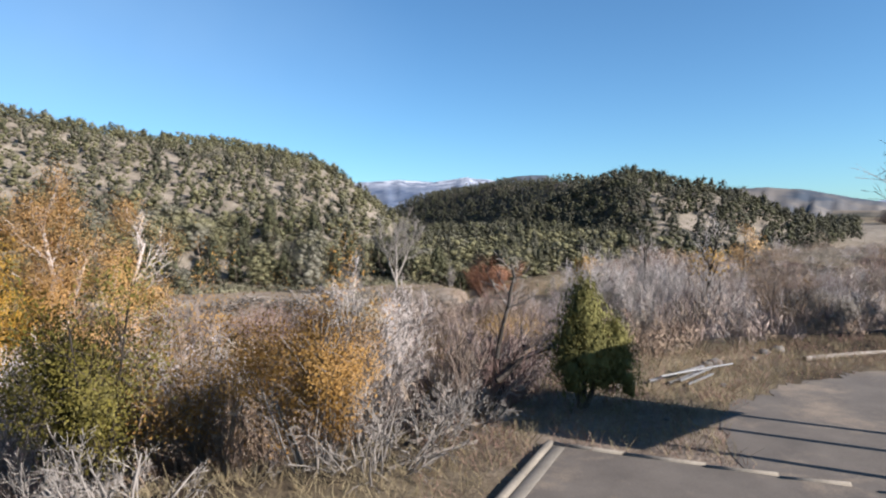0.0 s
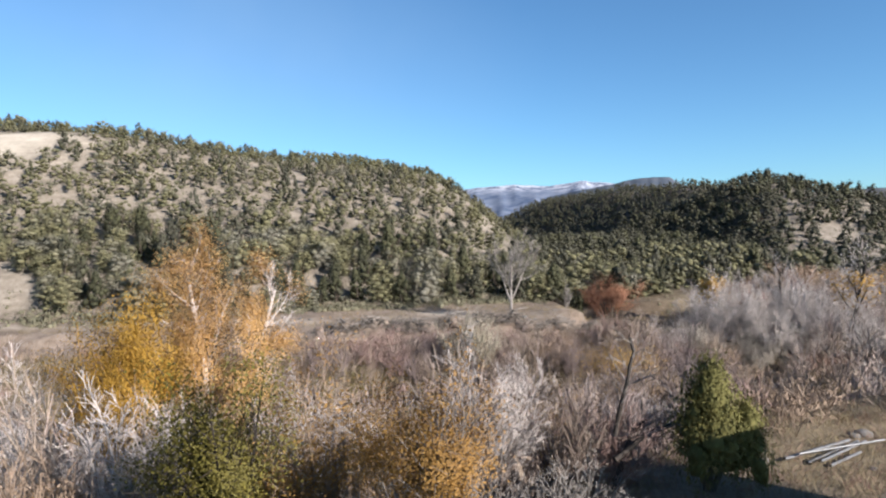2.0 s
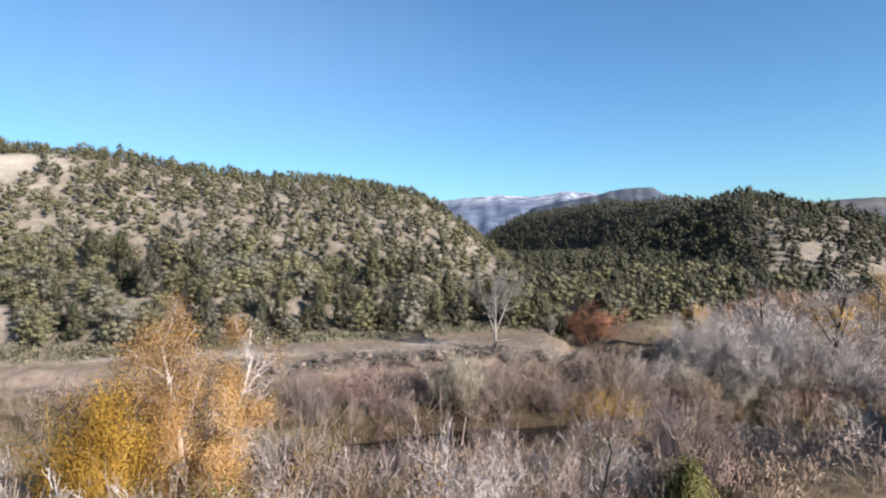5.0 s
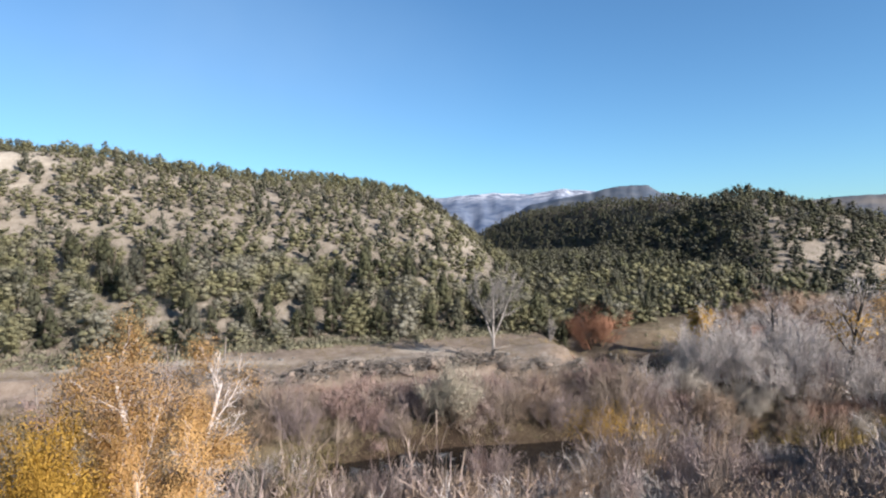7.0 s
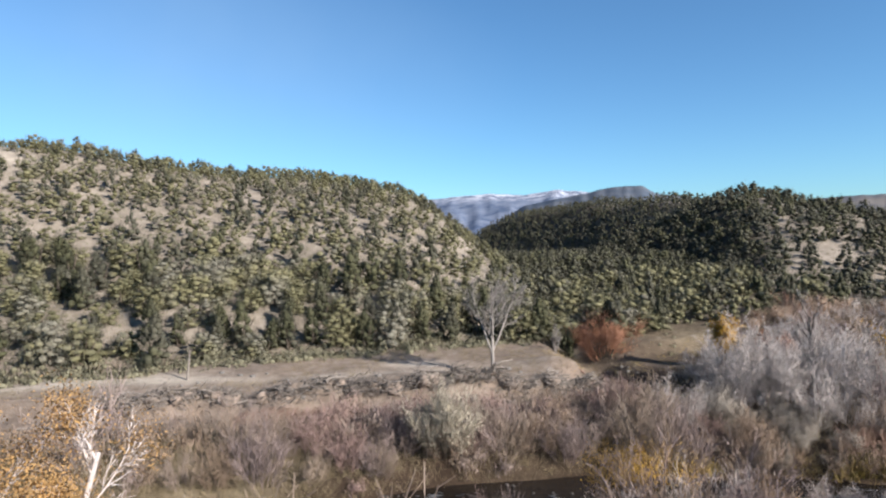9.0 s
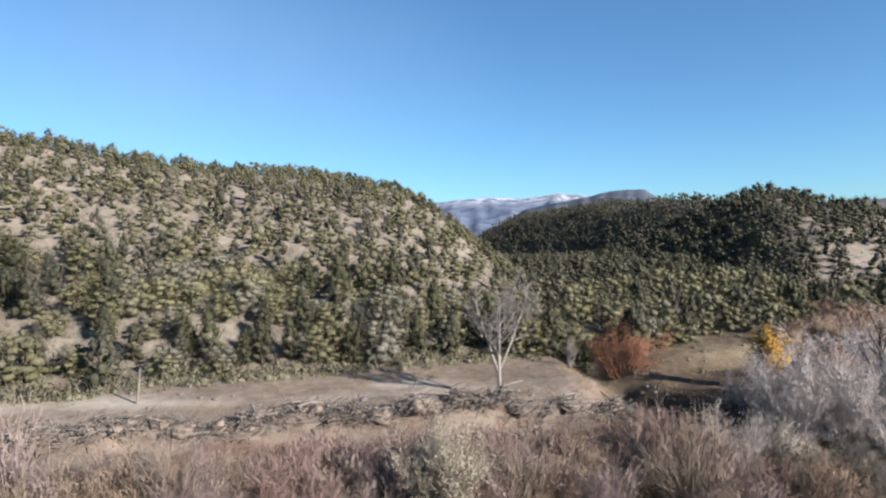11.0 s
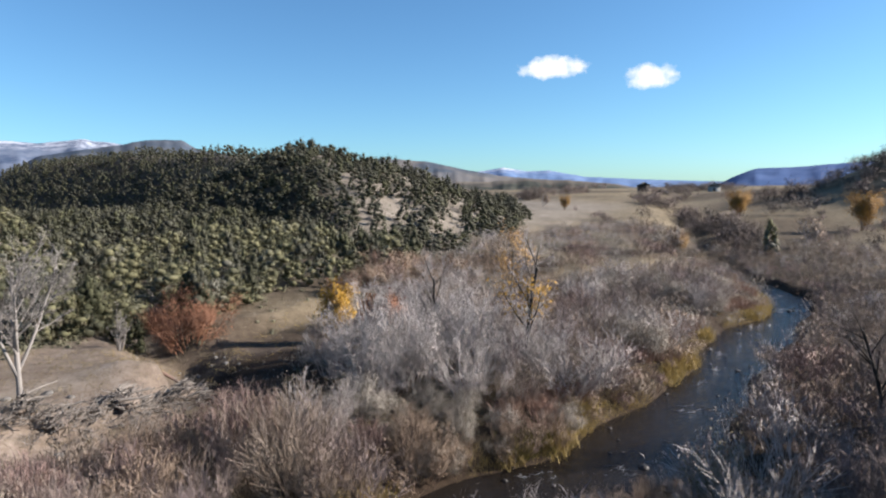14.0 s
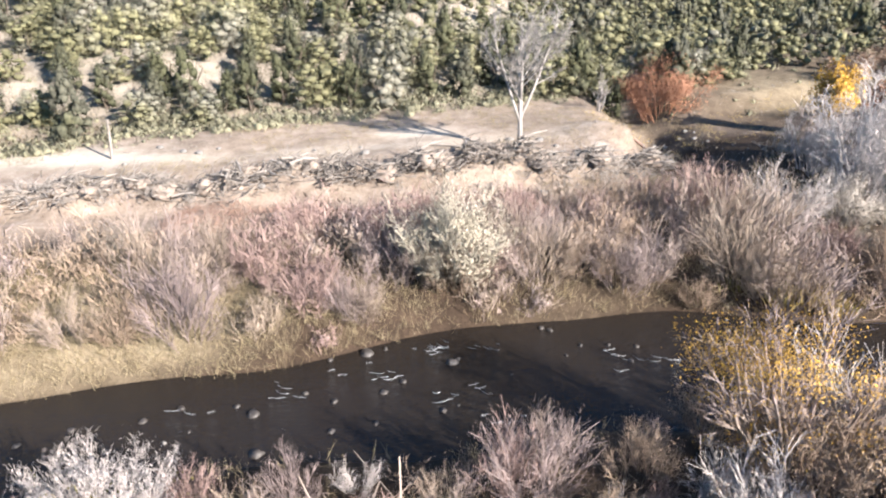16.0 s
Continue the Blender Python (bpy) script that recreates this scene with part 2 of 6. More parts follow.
def ground_material():
    m, t, b = nodes_of("valley_soil")
    pos = place_of(t)

    def mask(name):
        a = t.nodes.new("ShaderNodeAttribute")
        a.attribute_name = name
        return a.outputs["Fac"]
    big, mid, fine = noise_of(t, 0.12, 4, 0.6, pos), noise_of(t, 0.9, 5, 0.65, pos), noise_of(t, 7.0, 4, 0.7, pos)
    f = maths(t, "ADD", maths(t, "MULTIPLY", mid, 0.55), maths(t, "MULTIPLY", fine, 0.45))
    litter = ramp(t, f, [(0.3, (0.035, 0.025, 0.018)), (0.55, (0.095, 0.066, 0.046)), (0.78, (0.23, 0.165, 0.11))])
    straw = ramp(t, f, [(0.3, (0.18, 0.14, 0.095)), (0.5, (0.40, 0.325, 0.22)), (0.72, (0.62, 0.525, 0.375))])
    dirt = ramp(t, f, [(0.3, (0.22, 0.165, 0.13)), (0.48, (0.41, 0.325, 0.26)), (0.66, (0.63, 0.53, 0.45))])
    pale = ramp(t, f, [(0.3, (0.27, 0.23, 0.19)), (0.5, (0.47, 0.41, 0.34)), (0.7, (0.74, 0.67, 0.575))])
    c = mixed(t, mask("straw"), litter, straw)
    c = mixed(t, mask("dirt"), c, dirt)
    c = mixed(t, mask("hill"), c, pale)
    chalk = ramp(t, f, [(0.3, (0.75, 0.665, 0.545)), (0.6, (1.1, 1.0, 0.85))])
    c = mixed(t, mask("bare"), c, chalk)
    shade = ramp(t, big, [(0.3, (0.285, 0.28, 0.27)), (0.7, (0.45, 0.445, 0.435))])
    mul = t.nodes.new("ShaderNodeMix")
    mul.data_type, mul.blend_type = "RGBA", "MULTIPLY"
    mul.inputs[0].default_value = 1.0
    t.links.new(c, mul.inputs[6])
    t.links.new(shade, mul.inputs[7])
    t.links.new(mul.outputs[2], b.inputs["Base Color"])
    b.inputs["Roughness"].default_value = 0.95
    b.inputs["Specular IOR Level"].default_value = 0.1
    bump(t, b, f, 0.9, 0.12)
    return m


def build_ground():
    xs = spread(-48, 112, 0.8, -4700, 4700)
    ys = spread(6, 128, 0.8, -4700, 4700)
    X, Y = np.meshgrid(xs, ys)
    Z = land(X, Y)
    nx, ny = len(xs), len(ys)
    i = np.arange(nx * ny).reshape(ny, nx)
    quads = np.stack([i[:-1, :-1], i[:-1, 1:], i[1:, 1:], i[1:, :-1]], -1).reshape(-1, 4)
    me = mesh_of("ground", np.stack([X, Y, Z], -1).reshape(-1, 3), quads, [ground_material()], soft=True)
    x, y = X.ravel(), Y.ravel()
    off = y - creek(x)
    u = y - foot_left(x)
    hill = smooth(-3, 8, u) * (x < 24) + smooth(92, 112, y - 0.35 * (x - 40)) * (x >= 24) * (1 - smooth(180, 240, x))
    step = np.interp(x, (-60, -20, 0, 8, 14, 20, 40), (63, 66.5, 68, 69.5, 71, 84, 90))
    dirt = smooth(-7, -2, y - step) * (1 - smooth(0, 6, u)) * (1 - 0.8 * smooth(14, 19, x - 0.25 * (y - 75))) * (1 - smooth(24, 34, x)) * (off > 0)

    dirt = np.maximum(dirt, 0.8 * smooth(-1, 3, x - 3) * (off < 0) * (1 - smooth(20, 24, y)) * smooth(-0.3, 0.3, wave(x, y, 2.5)))
    # soil darkened left of the ridge: the slope's shade is put into its colour
    shady_side = smooth(-2, 9, np.interp(y, (110, 128, 165, 204, 250, 310, 400), (58, 68, 85, 99, 95, 84, 60)) - x) * smooth(98, 118, y) * (x > 22)
    hill = hill * (1 - 0.9 * shady_side)
    straw = np.maximum((off < 0) * smooth(-1, 2, bench_edge(x) + 2 - y) * smooth(-0.6, 0.6, wave(x, y, 2.1, 1.0)), (off > 0) * smooth(-0.4, 0.4, wave(x, y, 4.0)) * (1 - 0.8 * np.exp(-((x - 25) / 9) ** 2 - ((y - 70) / 9) ** 2)))
    straw = straw * (1 - 0.85 * smooth(17, 24, x) * (1 - smooth(70, 90, x)) * (off > 0))
    straw = straw * (1 - 0.85 * smooth(-9, -3, x) * (1 - smooth(20, 26, x)) * (off > 0) * (1 - smooth(63, 67, y)))
    gully = np.exp(-(((x - 25) / 8) ** 2 + ((y - 79) / 8) ** 2) ** 2)
    dirt = np.maximum(dirt * (1 - 0.5 * gully), 0.45 * gully * smooth(-0.5, 0.5, wave(x, y, 2.6, 1.0)))
    straw = np.maximum(straw * (1 - gully), smooth(95, 150, x - 0.3 * (y - 60)) * (0.3 + 0.7 * smooth(-0.5, 0.2, wave(x, y * 2.2, 34, 1.0))))
    bare = np.exp(-(((x + 86) / 13) ** 2 + ((y - 125) / 9) ** 2) * 1.2) * (1.15 + 0.35 * wave(x, y, 2.2, 3.0)) + 0.9 * np.exp(-((x + 28) / 7) ** 2 - ((y - 73.5) / 2.2) ** 2) + 0.7 * np.exp(-((x - 0) / 3) ** 2 - ((y - 77) / 1.2) ** 2)
    bare = bare + 0.42 * np.exp(-((y - step - 6.0) / 1.2) ** 2) * (x < 13) * (off > 0) * (0.8 + 0.5 * wave(x, y, 2.4, 4.0))
    straw = np.maximum(straw, 0.75 * np.exp(-((x - 35) / 10) ** 2 - ((y - 90) / 6) ** 2))
    straw = np.maximum(straw, 0.9 * smooth(3, 4.5, off) * (1 - smooth(8, 11, off)) * (1 - smooth(-10, -4, x)))
    for name, v in (("hill", hill), ("dirt", dirt), ("straw", straw), ("bare", bare)):
        a = me.attributes.new(name, "FLOAT", "POINT")
        a.data.foreach_set("value", np.clip(v, 0, 1).astype(np.float32))
    tagged(new("ground", me), "valley ground of dry grass, bare dirt and pale hillside soil", "ground", kind="structure")


def water_material():
    m, t, b = nodes_of("creek_water")
    pos = place_of(t)
    b.inputs["Base Color"].default_value = (0.011, 0.009, 0.0075, 1)
    b.inputs["Specular IOR Level"].default_value = 0.35
    b.inputs["Roughness"].default_value = 0.056
    b.inputs["IOR"].default_value = 1.33
    stretch = add(t, "ShaderNodeMapping")
    stretch.inputs["Scale"].default_value = (0.8, 2.2, 1)
    t.links.new(pos, stretch.inputs["Vector"])
    f = maths(t, "ADD", maths(t, "MULTIPLY", noise_of(t, 0.9, 4, 0.6, stretch.outputs[0]), 0.6), maths(t, "MULTIPLY", noise_of(t, 4.5, 3, 0.6, stretch.outputs[0]), 0.4))
    bump(t, b, f, 0.9, 0.17)
    return m


def build_water():
    xs = np.concatenate([np.linspace(-400, -50, 30), np.arange(-48, 130, 1.0), np.linspace(131, 420, 60)])
    verts, faces = [], []
    for x in xs:
        for k in range(7):
            verts.append((x, float(creek(x)) + (k / 3 - 1) * 7.0, WATER))
    for i in range(len(xs) - 1):
        for k in range(6):
            a = i * 7 + k
            faces.append((a, a + 7, a + 8, a + 1))
    tagged(new("water", mesh_of("water", verts, faces, [water_material()], soft=True)), "shallow dark creek with small riffles", "creek", kind="structure")


build_ground()
build_water()


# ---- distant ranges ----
# the bluish low and high colours hold the haze of distance
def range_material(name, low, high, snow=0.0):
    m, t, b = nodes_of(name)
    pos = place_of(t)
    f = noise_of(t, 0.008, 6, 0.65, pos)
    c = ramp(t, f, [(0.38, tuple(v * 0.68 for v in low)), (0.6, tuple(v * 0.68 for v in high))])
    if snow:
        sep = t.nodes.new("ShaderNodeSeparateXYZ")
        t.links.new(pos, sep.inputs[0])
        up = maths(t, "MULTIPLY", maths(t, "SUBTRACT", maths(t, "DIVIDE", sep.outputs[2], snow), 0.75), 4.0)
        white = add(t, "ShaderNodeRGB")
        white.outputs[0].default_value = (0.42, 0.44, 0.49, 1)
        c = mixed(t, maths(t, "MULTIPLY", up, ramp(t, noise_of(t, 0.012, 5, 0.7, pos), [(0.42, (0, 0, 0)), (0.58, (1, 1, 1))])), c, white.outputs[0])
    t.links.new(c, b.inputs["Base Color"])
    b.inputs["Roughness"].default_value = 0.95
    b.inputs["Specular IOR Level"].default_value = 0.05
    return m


def distant_range(name, label, far, bearings, rises, depth, mat, seed):
    """A range far off: bearings in degrees right of the first view's axis, rises in degrees above eye level (14 m)."""
    cols, rows = 120, 22
    verts, faces = [], []
    for i in range(cols + 1):
        a = bearings[0] + (bearings[-1] - bearings[0]) * i / cols
        e = float(np.interp(a, bearings, rises))
        for j in range(rows + 1):
            v = j / rows
            d = far - depth + depth * 1.4 * v
            peak = 14 + far * math.tan(radians(e))
            k = min(v / 0.714, 2 - v / 0.714)
            rough = noise.fractal(Vector((a * 0.9 + seed, v * 3, seed)), 1.0, 2.1, 5)
            z = -5 + (peak + 5) * max(0.0, k ** 1.2 * (1 + 0.16 * rough * (1.02 - k) * 2) + 0.004 * rough)
            verts.append((d * math.sin(radians(a)), d * math.cos(radians(a)) + 20, z))
    n = rows + 1
    for i in range(cols):
        for j in range(rows):
            faces.append((i * n + j, i * n + n + j, i * n + n + j + 1, i * n + j + 1))
    return tagged(new(name, mesh_of(name, verts, faces, [mat], soft=True)), label, "mountain", kind="structure")


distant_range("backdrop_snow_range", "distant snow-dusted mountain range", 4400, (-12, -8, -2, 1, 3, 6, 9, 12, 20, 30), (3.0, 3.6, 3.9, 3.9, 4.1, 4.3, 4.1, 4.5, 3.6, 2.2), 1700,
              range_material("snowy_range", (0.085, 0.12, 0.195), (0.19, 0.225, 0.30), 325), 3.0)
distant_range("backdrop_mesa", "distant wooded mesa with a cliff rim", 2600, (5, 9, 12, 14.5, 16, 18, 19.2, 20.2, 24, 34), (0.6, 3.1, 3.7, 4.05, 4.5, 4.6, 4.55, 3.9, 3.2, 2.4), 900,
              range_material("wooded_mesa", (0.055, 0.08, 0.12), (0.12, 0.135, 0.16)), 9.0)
distant_range("backdrop_ridge", "distant wooded ridge beyond the hill, coloured blue-grey for haze", 1500, (30, 34, 37, 40, 43, 46, 50, 56), (2.6, 3.0, 3.0, 2.7, 2.0, 1.4, 1.0, 0.2), 500,
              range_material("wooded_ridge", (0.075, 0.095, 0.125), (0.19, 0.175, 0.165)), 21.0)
distant_range("backdrop_peaks", "far mountains with snowy peaks, haze put in as blue", 4500, (38, 43, 46.5, 48.5, 50.5, 53.5, 58, 64, 68), (1.4, 1.6, 2.15, 1.75, 1.8, 1.2, 0.9, 0.6, 0.5), 1500,
              range_material("haze_blue_peaks", (0.13, 0.21, 0.38), (0.20, 0.29, 0.47), 165), 31.0)
distant_range("backdrop_right_mesa", "far flat-topped mesa, haze put in as blue", 3600, (64, 65.5, 67, 70, 74, 80, 95), (0.2, 1.0, 1.6, 1.65, 1.9, 2.2, 2.5), 1000,
              range_material("haze_blue_mesa", (0.07, 0.125, 0.27), (0.105, 0.165, 0.33)), 41.0)
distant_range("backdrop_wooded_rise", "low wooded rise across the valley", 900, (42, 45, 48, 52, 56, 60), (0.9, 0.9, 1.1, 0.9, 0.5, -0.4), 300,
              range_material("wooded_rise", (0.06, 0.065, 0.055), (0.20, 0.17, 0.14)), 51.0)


# ---- plants: building blocks ----
def unit(v):
    v = np.asarray(v, float)
    return v / (np.linalg.norm(v, axis=-1)[..., None] + 1e-9)


def turned(v, angle):
    c, d = math.cos(angle), math.sin(angle)
    return np.stack([v[:, 0] * c - v[:, 1] * d, v[:, 0] * d + v[:, 1] * c, v[:, 2]], -1)


def outward(at, flat=0.7):
    """Directions away from the middle of a crown, for its leaves."""
    at = np.asarray(at, float)
    return unit(unit((at - np.median(at, axis=0)) * (1, 1, flat)) + (0, 0, 0.25))


class Bits:
    """Gathers tubes, ribbons, leaves and lumps of one part into a single mesh."""

    def __init__(self):
        self.v, self.f, self.r, self.n = [], [], [], 0

    def put(self, verts, faces, round_off=None):
        """round_off: directions in which the corners face, where a spray of leaves is shaded as one rounded mass."""
        self.v.append(np.asarray(verts, float).reshape(-1, 3))
        self.r.append(np.zeros_like(self.v[-1]) if round_off is None else np.asarray(round_off, float).reshape(-1, 3))
        self.f.append(np.asarray(faces, int) + self.n)
        self.n += len(self.v[-1])

    def tubes(self, segs, sides=4):
        s = np.asarray(segs, float).reshape(-1, 8)
        if not len(s):
            return
        p, q, r0, r1 = s[:, 0:3], s[:, 3:6], s[:, 6], s[:, 7]
        d = q - p
        d /= np.linalg.norm(d, axis=1)[:, None] + 1e-9
        a = np.cross(d, np.where(np.abs(d[:, 2:3]) > 0.8, (1.0, 0, 0), (0, 0, 1.0)))
        a /= np.linalg.norm(a, axis=1)[:, None] + 1e-9
        b = np.cross(d, a)
        w = np.arange(sides) * 2 * np.pi / sides
        ring = a[:, None] * np.cos(w)[None, :, None] + b[:, None] * np.sin(w)[None, :, None]
        v = np.concatenate([p[:, None] + ring * r0[:, None, None], q[:, None] + ring * r1[:, None, None]], 1)
        i = (np.arange(len(s)) * 2 * sides)[:, None]
        k = np.arange(sides)
        f = np.stack([i + k, i + (k + 1) % sides, i + sides + (k + 1) % sides, i + sides + k], -1)
        self.put(v, f.reshape(-1, 4))

    def ribbons(self, segs, rng):
        s = np.asarray(segs, float).reshape(-1, 8)
        if not len(s):
            return
        p, q = s[:, 0:3], s[:, 3:6]
        a = np.cross(q - p, rng.normal(size=(len(s), 3)))
        a /= np.linalg.norm(a, axis=1)[:, None] + 1e-9
        v = np.stack([p - a * s[:, 6:7], p + a * s[:, 6:7], q + a * s[:, 7:8], q - a * s[:, 7:8]], 1)
        self.put(v, np.arange(len(s) * 4).reshape(-1, 4))

    def leaves(self, at, size, rng, up=0.0, long=1.0, mass=None):
        at = np.asarray(at, float).reshape(-1, 3)
        a = rng.normal(size=at.shape)
        a[:, 2] += up
        a /= np.linalg.norm(a, axis=1)[:, None] + 1e-9
        b = np.cross(a, rng.normal(size=at.shape))
        b /= np.linalg.norm(b, axis=1)[:, None] + 1e-9
        s = size * rng.uniform(0.6, 1.4, (len(at), 1))
        if mass is not None:
            b = b * np.where(np.sum(np.cross(a, b) * mass, axis=1) < 0, -1, 1)[:, None]
        v = np.stack([at - a * s * long, at - b * s * 0.62, at + a * s * long, at + b * s * 0.62], 1)
        self.put(v, np.arange(len(at) * 4).reshape(-1, 4), None if mass is None else np.repeat(unit(mass + rng.normal(size=at.shape) * 0.25), 4, 0))

    def scales(self, at, out, size, rng, long=2.0, loose=0.5, up=1.0):
        """Leaf tufts that lie over a rounded crown, facing outwards."""
        mass = unit(np.asarray(out, float) + rng.normal(size=np.shape(out)) * 0.2)
        out = np.asarray(out, float) + rng.normal(size=np.shape(out)) * loose
        out /= np.linalg.norm(out, axis=1)[:, None] + 1e-9
        a = rng.normal(size=out.shape) + (0, 0, up)
        a -= out * np.sum(a * out, axis=1)[:, None]
        a /= np.linalg.norm(a, axis=1)[:, None] + 1e-9
        b = np.cross(out, a)
        b = b * np.where(np.sum(np.cross(a, b) * mass, axis=1) < 0, -1, 1)[:, None]
        s = size * rng.uniform(0.6, 1.4, (len(out), 1))
        v = np.stack([at - a * s * long, at - b * s * 0.62, at + a * s * long, at + b * s * 0.62], 1)
        self.put(v, np.arange(len(out) * 4).reshape(-1, 4), np.repeat(mass, 4, 0))

    def lump(self, centre, radii, rng, rough=0.25, rings=4, around=7, soft=False):
        th = np.linspace(0, np.pi, rings + 1)[1:-1]
        ph = np.arange(around) * 2 * np.pi / around
        v = [(0, 0, 1.0)] + [(np.sin(t) * np.cos(p), np.sin(t) * np.sin(p), np.cos(t)) for t in th for p in ph] + [(0, 0, -1.0)]
        v = np.array(v) * (1 + rng.uniform(-rough, rough, (len(v), 1)))
        f, last = [], len(v) - 1
        for k in range(around):
            m = (k + 1) % around
            f.append((0, 1 + k, 1 + m, 1 + m))
            f.append((last, last - around + m, last - around + k, last - around + k))
            for r in range(rings - 2):
                f.append((1 + r * around + k, 1 + r * around + around + k, 1 + r * around + around + m, 1 + r * around + m))
        self.put(v * np.asarray(radii) + np.asarray(centre), f, unit(v / np.asarray(radii)) if soft else None)

    def arrays(self):
        return np.concatenate(self.v), np.concatenate(self.f)

    def rounds(self):
        return np.concatenate(self.r)

    def mesh(self, name, mat):
        v, f = self.arrays()
        return fast_mesh(name, v, f, mat, self.rounds())


def fast_mesh(name, v, f, mat, rounds=None):
    """A mesh from arrays of corners and four-sided faces; a face whose last two corners agree is a triangle."""
    me = bpy.data.meshes.new(name)
    tri = f[:, 2] == f[:, 3]
    count = np.where(tri, 3, 4)
    keep = np.ones(f.shape, bool)
    keep[tri, 3] = False
    loops = f[keep]
    me.vertices.add(len(v))
    me.vertices.foreach_set("co", v.astype(np.float32).ravel())
    me.loops.add(len(loops))
    me.loops.foreach_set("vertex_index", loops.astype(np.int32))
    me.polygons.add(len(f))
    me.polygons.foreach_set("loop_start", np.concatenate([[0], np.cumsum(count)[:-1]]).astype(np.int32))
    me.materials.append(mat)
    me.update(calc_edges=True)
    me.validate()
    if rounds is not None and rounds.any():
        me.polygons.foreach_set("use_smooth", np.ones(len(me.polygons), bool))
        me.normals_split_custom_set_from_vertices(rounds.astype(np.float32))
    return me


def part(name, bits, mat, parent, label=""):
    ob = new(name, bits.mesh(name, mat))
    ob.parent = parent
    return tagged(ob, label)


def thing(name, label, category, group=""):
    return tagged(new(name), label, category, group)


def grow(rng, p, d, length, r, level, plan, out):
    """One branch and, from it, its side branches. plan[level]: steps, side branches, angle, share of length, share of radius, bend, lift, first step with sides."""
    steps, sides, angle, ratio, thin, bend, lift, first = plan[level]
    p, d = np.array(p, float), np.array(d, float)
    for i in range(steps):
        d = d + rng.normal(size=3) * bend + np.array((0, 0, lift))
        d /= np.linalg.norm(d)
        q = p + d * length / steps
        r2 = r * (1 - 0.75 / steps) if level else r * (1 - 0.55 / steps)
        out[level].append((*p, *q, r, r2))
        if level + 1 < len(plan) and i >= first:
            for _ in range(sides):
                side = np.cross(d, rng.normal(size=3))
                side /= np.linalg.norm(side) + 1e-9
                a = radians(angle) * rng.uniform(0.7, 1.3)
                e = d * math.cos(a) + side * math.sin(a)
                at = p + (q - p) * rng.uniform(0.1, 1.0)
                grow(rng, at, e, length * ratio * rng.uniform(0.65, 1.2) * (1 - 0.35 * i / steps), max(r2 * thin, 0.005), level + 1, plan, out)
        p, r = q, r2


def wood(seed, starts, plan):
    """Branches from a list of starts (place, direction, length, radius)."""
    rng = np.random.default_rng(seed)
    out = [[] for _ in plan]
    for p, d, length, r in starts:
        grow(rng, p, np.array(d, float) / np.linalg.norm(d), length, r, 0, plan, out)
    return rng, out


def ends(segs):
    s = np.asarray(segs).reshape(-1, 8)
    return s[:, 3:6]


def flat_end(segs, least):
    return [(*s[:6], max(s[6], least), max(s[7], least * 0.6)) for s in segs]


def build_tree(name, label, category, seed, starts, plan, bark, twig_mat, twig=0.008, leaf=None, per=0, size=0.06, jitter=0.25, group="", keep=None, fuzz=0):
    """A tree or shrub: trunk, twigs and, if it still has them, leaves."""
    rng, out = wood(seed, starts, plan)
    ob = thing(name, label, category, group)
    trunk = Bits()
    for k in range(len(plan) - 2):
        trunk.tubes(out[k], 6 if k == 0 and plan[0][0] > 3 else 4)
    whole = category == "shrub" or len(starts) > 4
    if trunk.n and not whole:
        part("trunk", trunk, bark, ob)
    fine = trunk if whole else Bits()
    if len(out[-2]) > 250:
        fine.ribbons(flat_end(out[-2], twig * 1.3), rng)
    else:
        fine.tubes(flat_end(out[-2], twig * 1.3), 3)
    fine.ribbons(flat_end(out[-1], twig), rng)
    if fuzz:
        at = np.repeat(ends(out[-1]), fuzz, 0)
        fine.leaves(at + rng.normal(size=at.shape) * 0.13, 0.009, rng, 1.3, 10.0, outward(at))
    part("crown", fine, twig_mat, ob)
    if leaf:
        tips = np.concatenate([ends(out[-1]), ends(out[-2])])
        if keep is not None:
            tips = tips[keep(tips)]
        at = np.repeat(tips, per, 0)
        at = at + rng.normal(size=at.shape) * jitter
        if len(at):
            green = Bits()
            green.leaves(at, size, rng, 0.0, 1.25, outward(at))
            part("foliage", green, leaf, ob)
    return ob


def stems(rng, n, height, lean, r, spread_r=0.3):
    rows = []
    for _ in range(n):
        a, k = rng.uniform(0, 2 * np.pi), rng.uniform(0, 1) ** 0.7
        rows.append(((math.cos(a) * spread_r * k, math.sin(a) * spread_r * k, -0.15), (math.cos(a) * lean * k, math.sin(a) * lean * k, 1), height * rng.uniform(0.7, 1.1) * (1 - 0.25 * k), r * rng.uniform(0.7, 1.2)))
    return rows


def put_at(ob, x, y, turn=0.0, size=1.0, sink=0.08, tall=1.0):
    ob.matrix_basis = Matrix.LocRotScale((x, y, ground_z(x, y) - sink), Euler((0, 0, turn)), (size, size, size * tall))
    return ob


def copy_at(ob, x, y, turn=0.0, size=1.0, sink=0.08, tall=1.0):
    made = copy_thing(ob, Matrix())
    return put_at(made, x, y, turn, size, sink, tall)


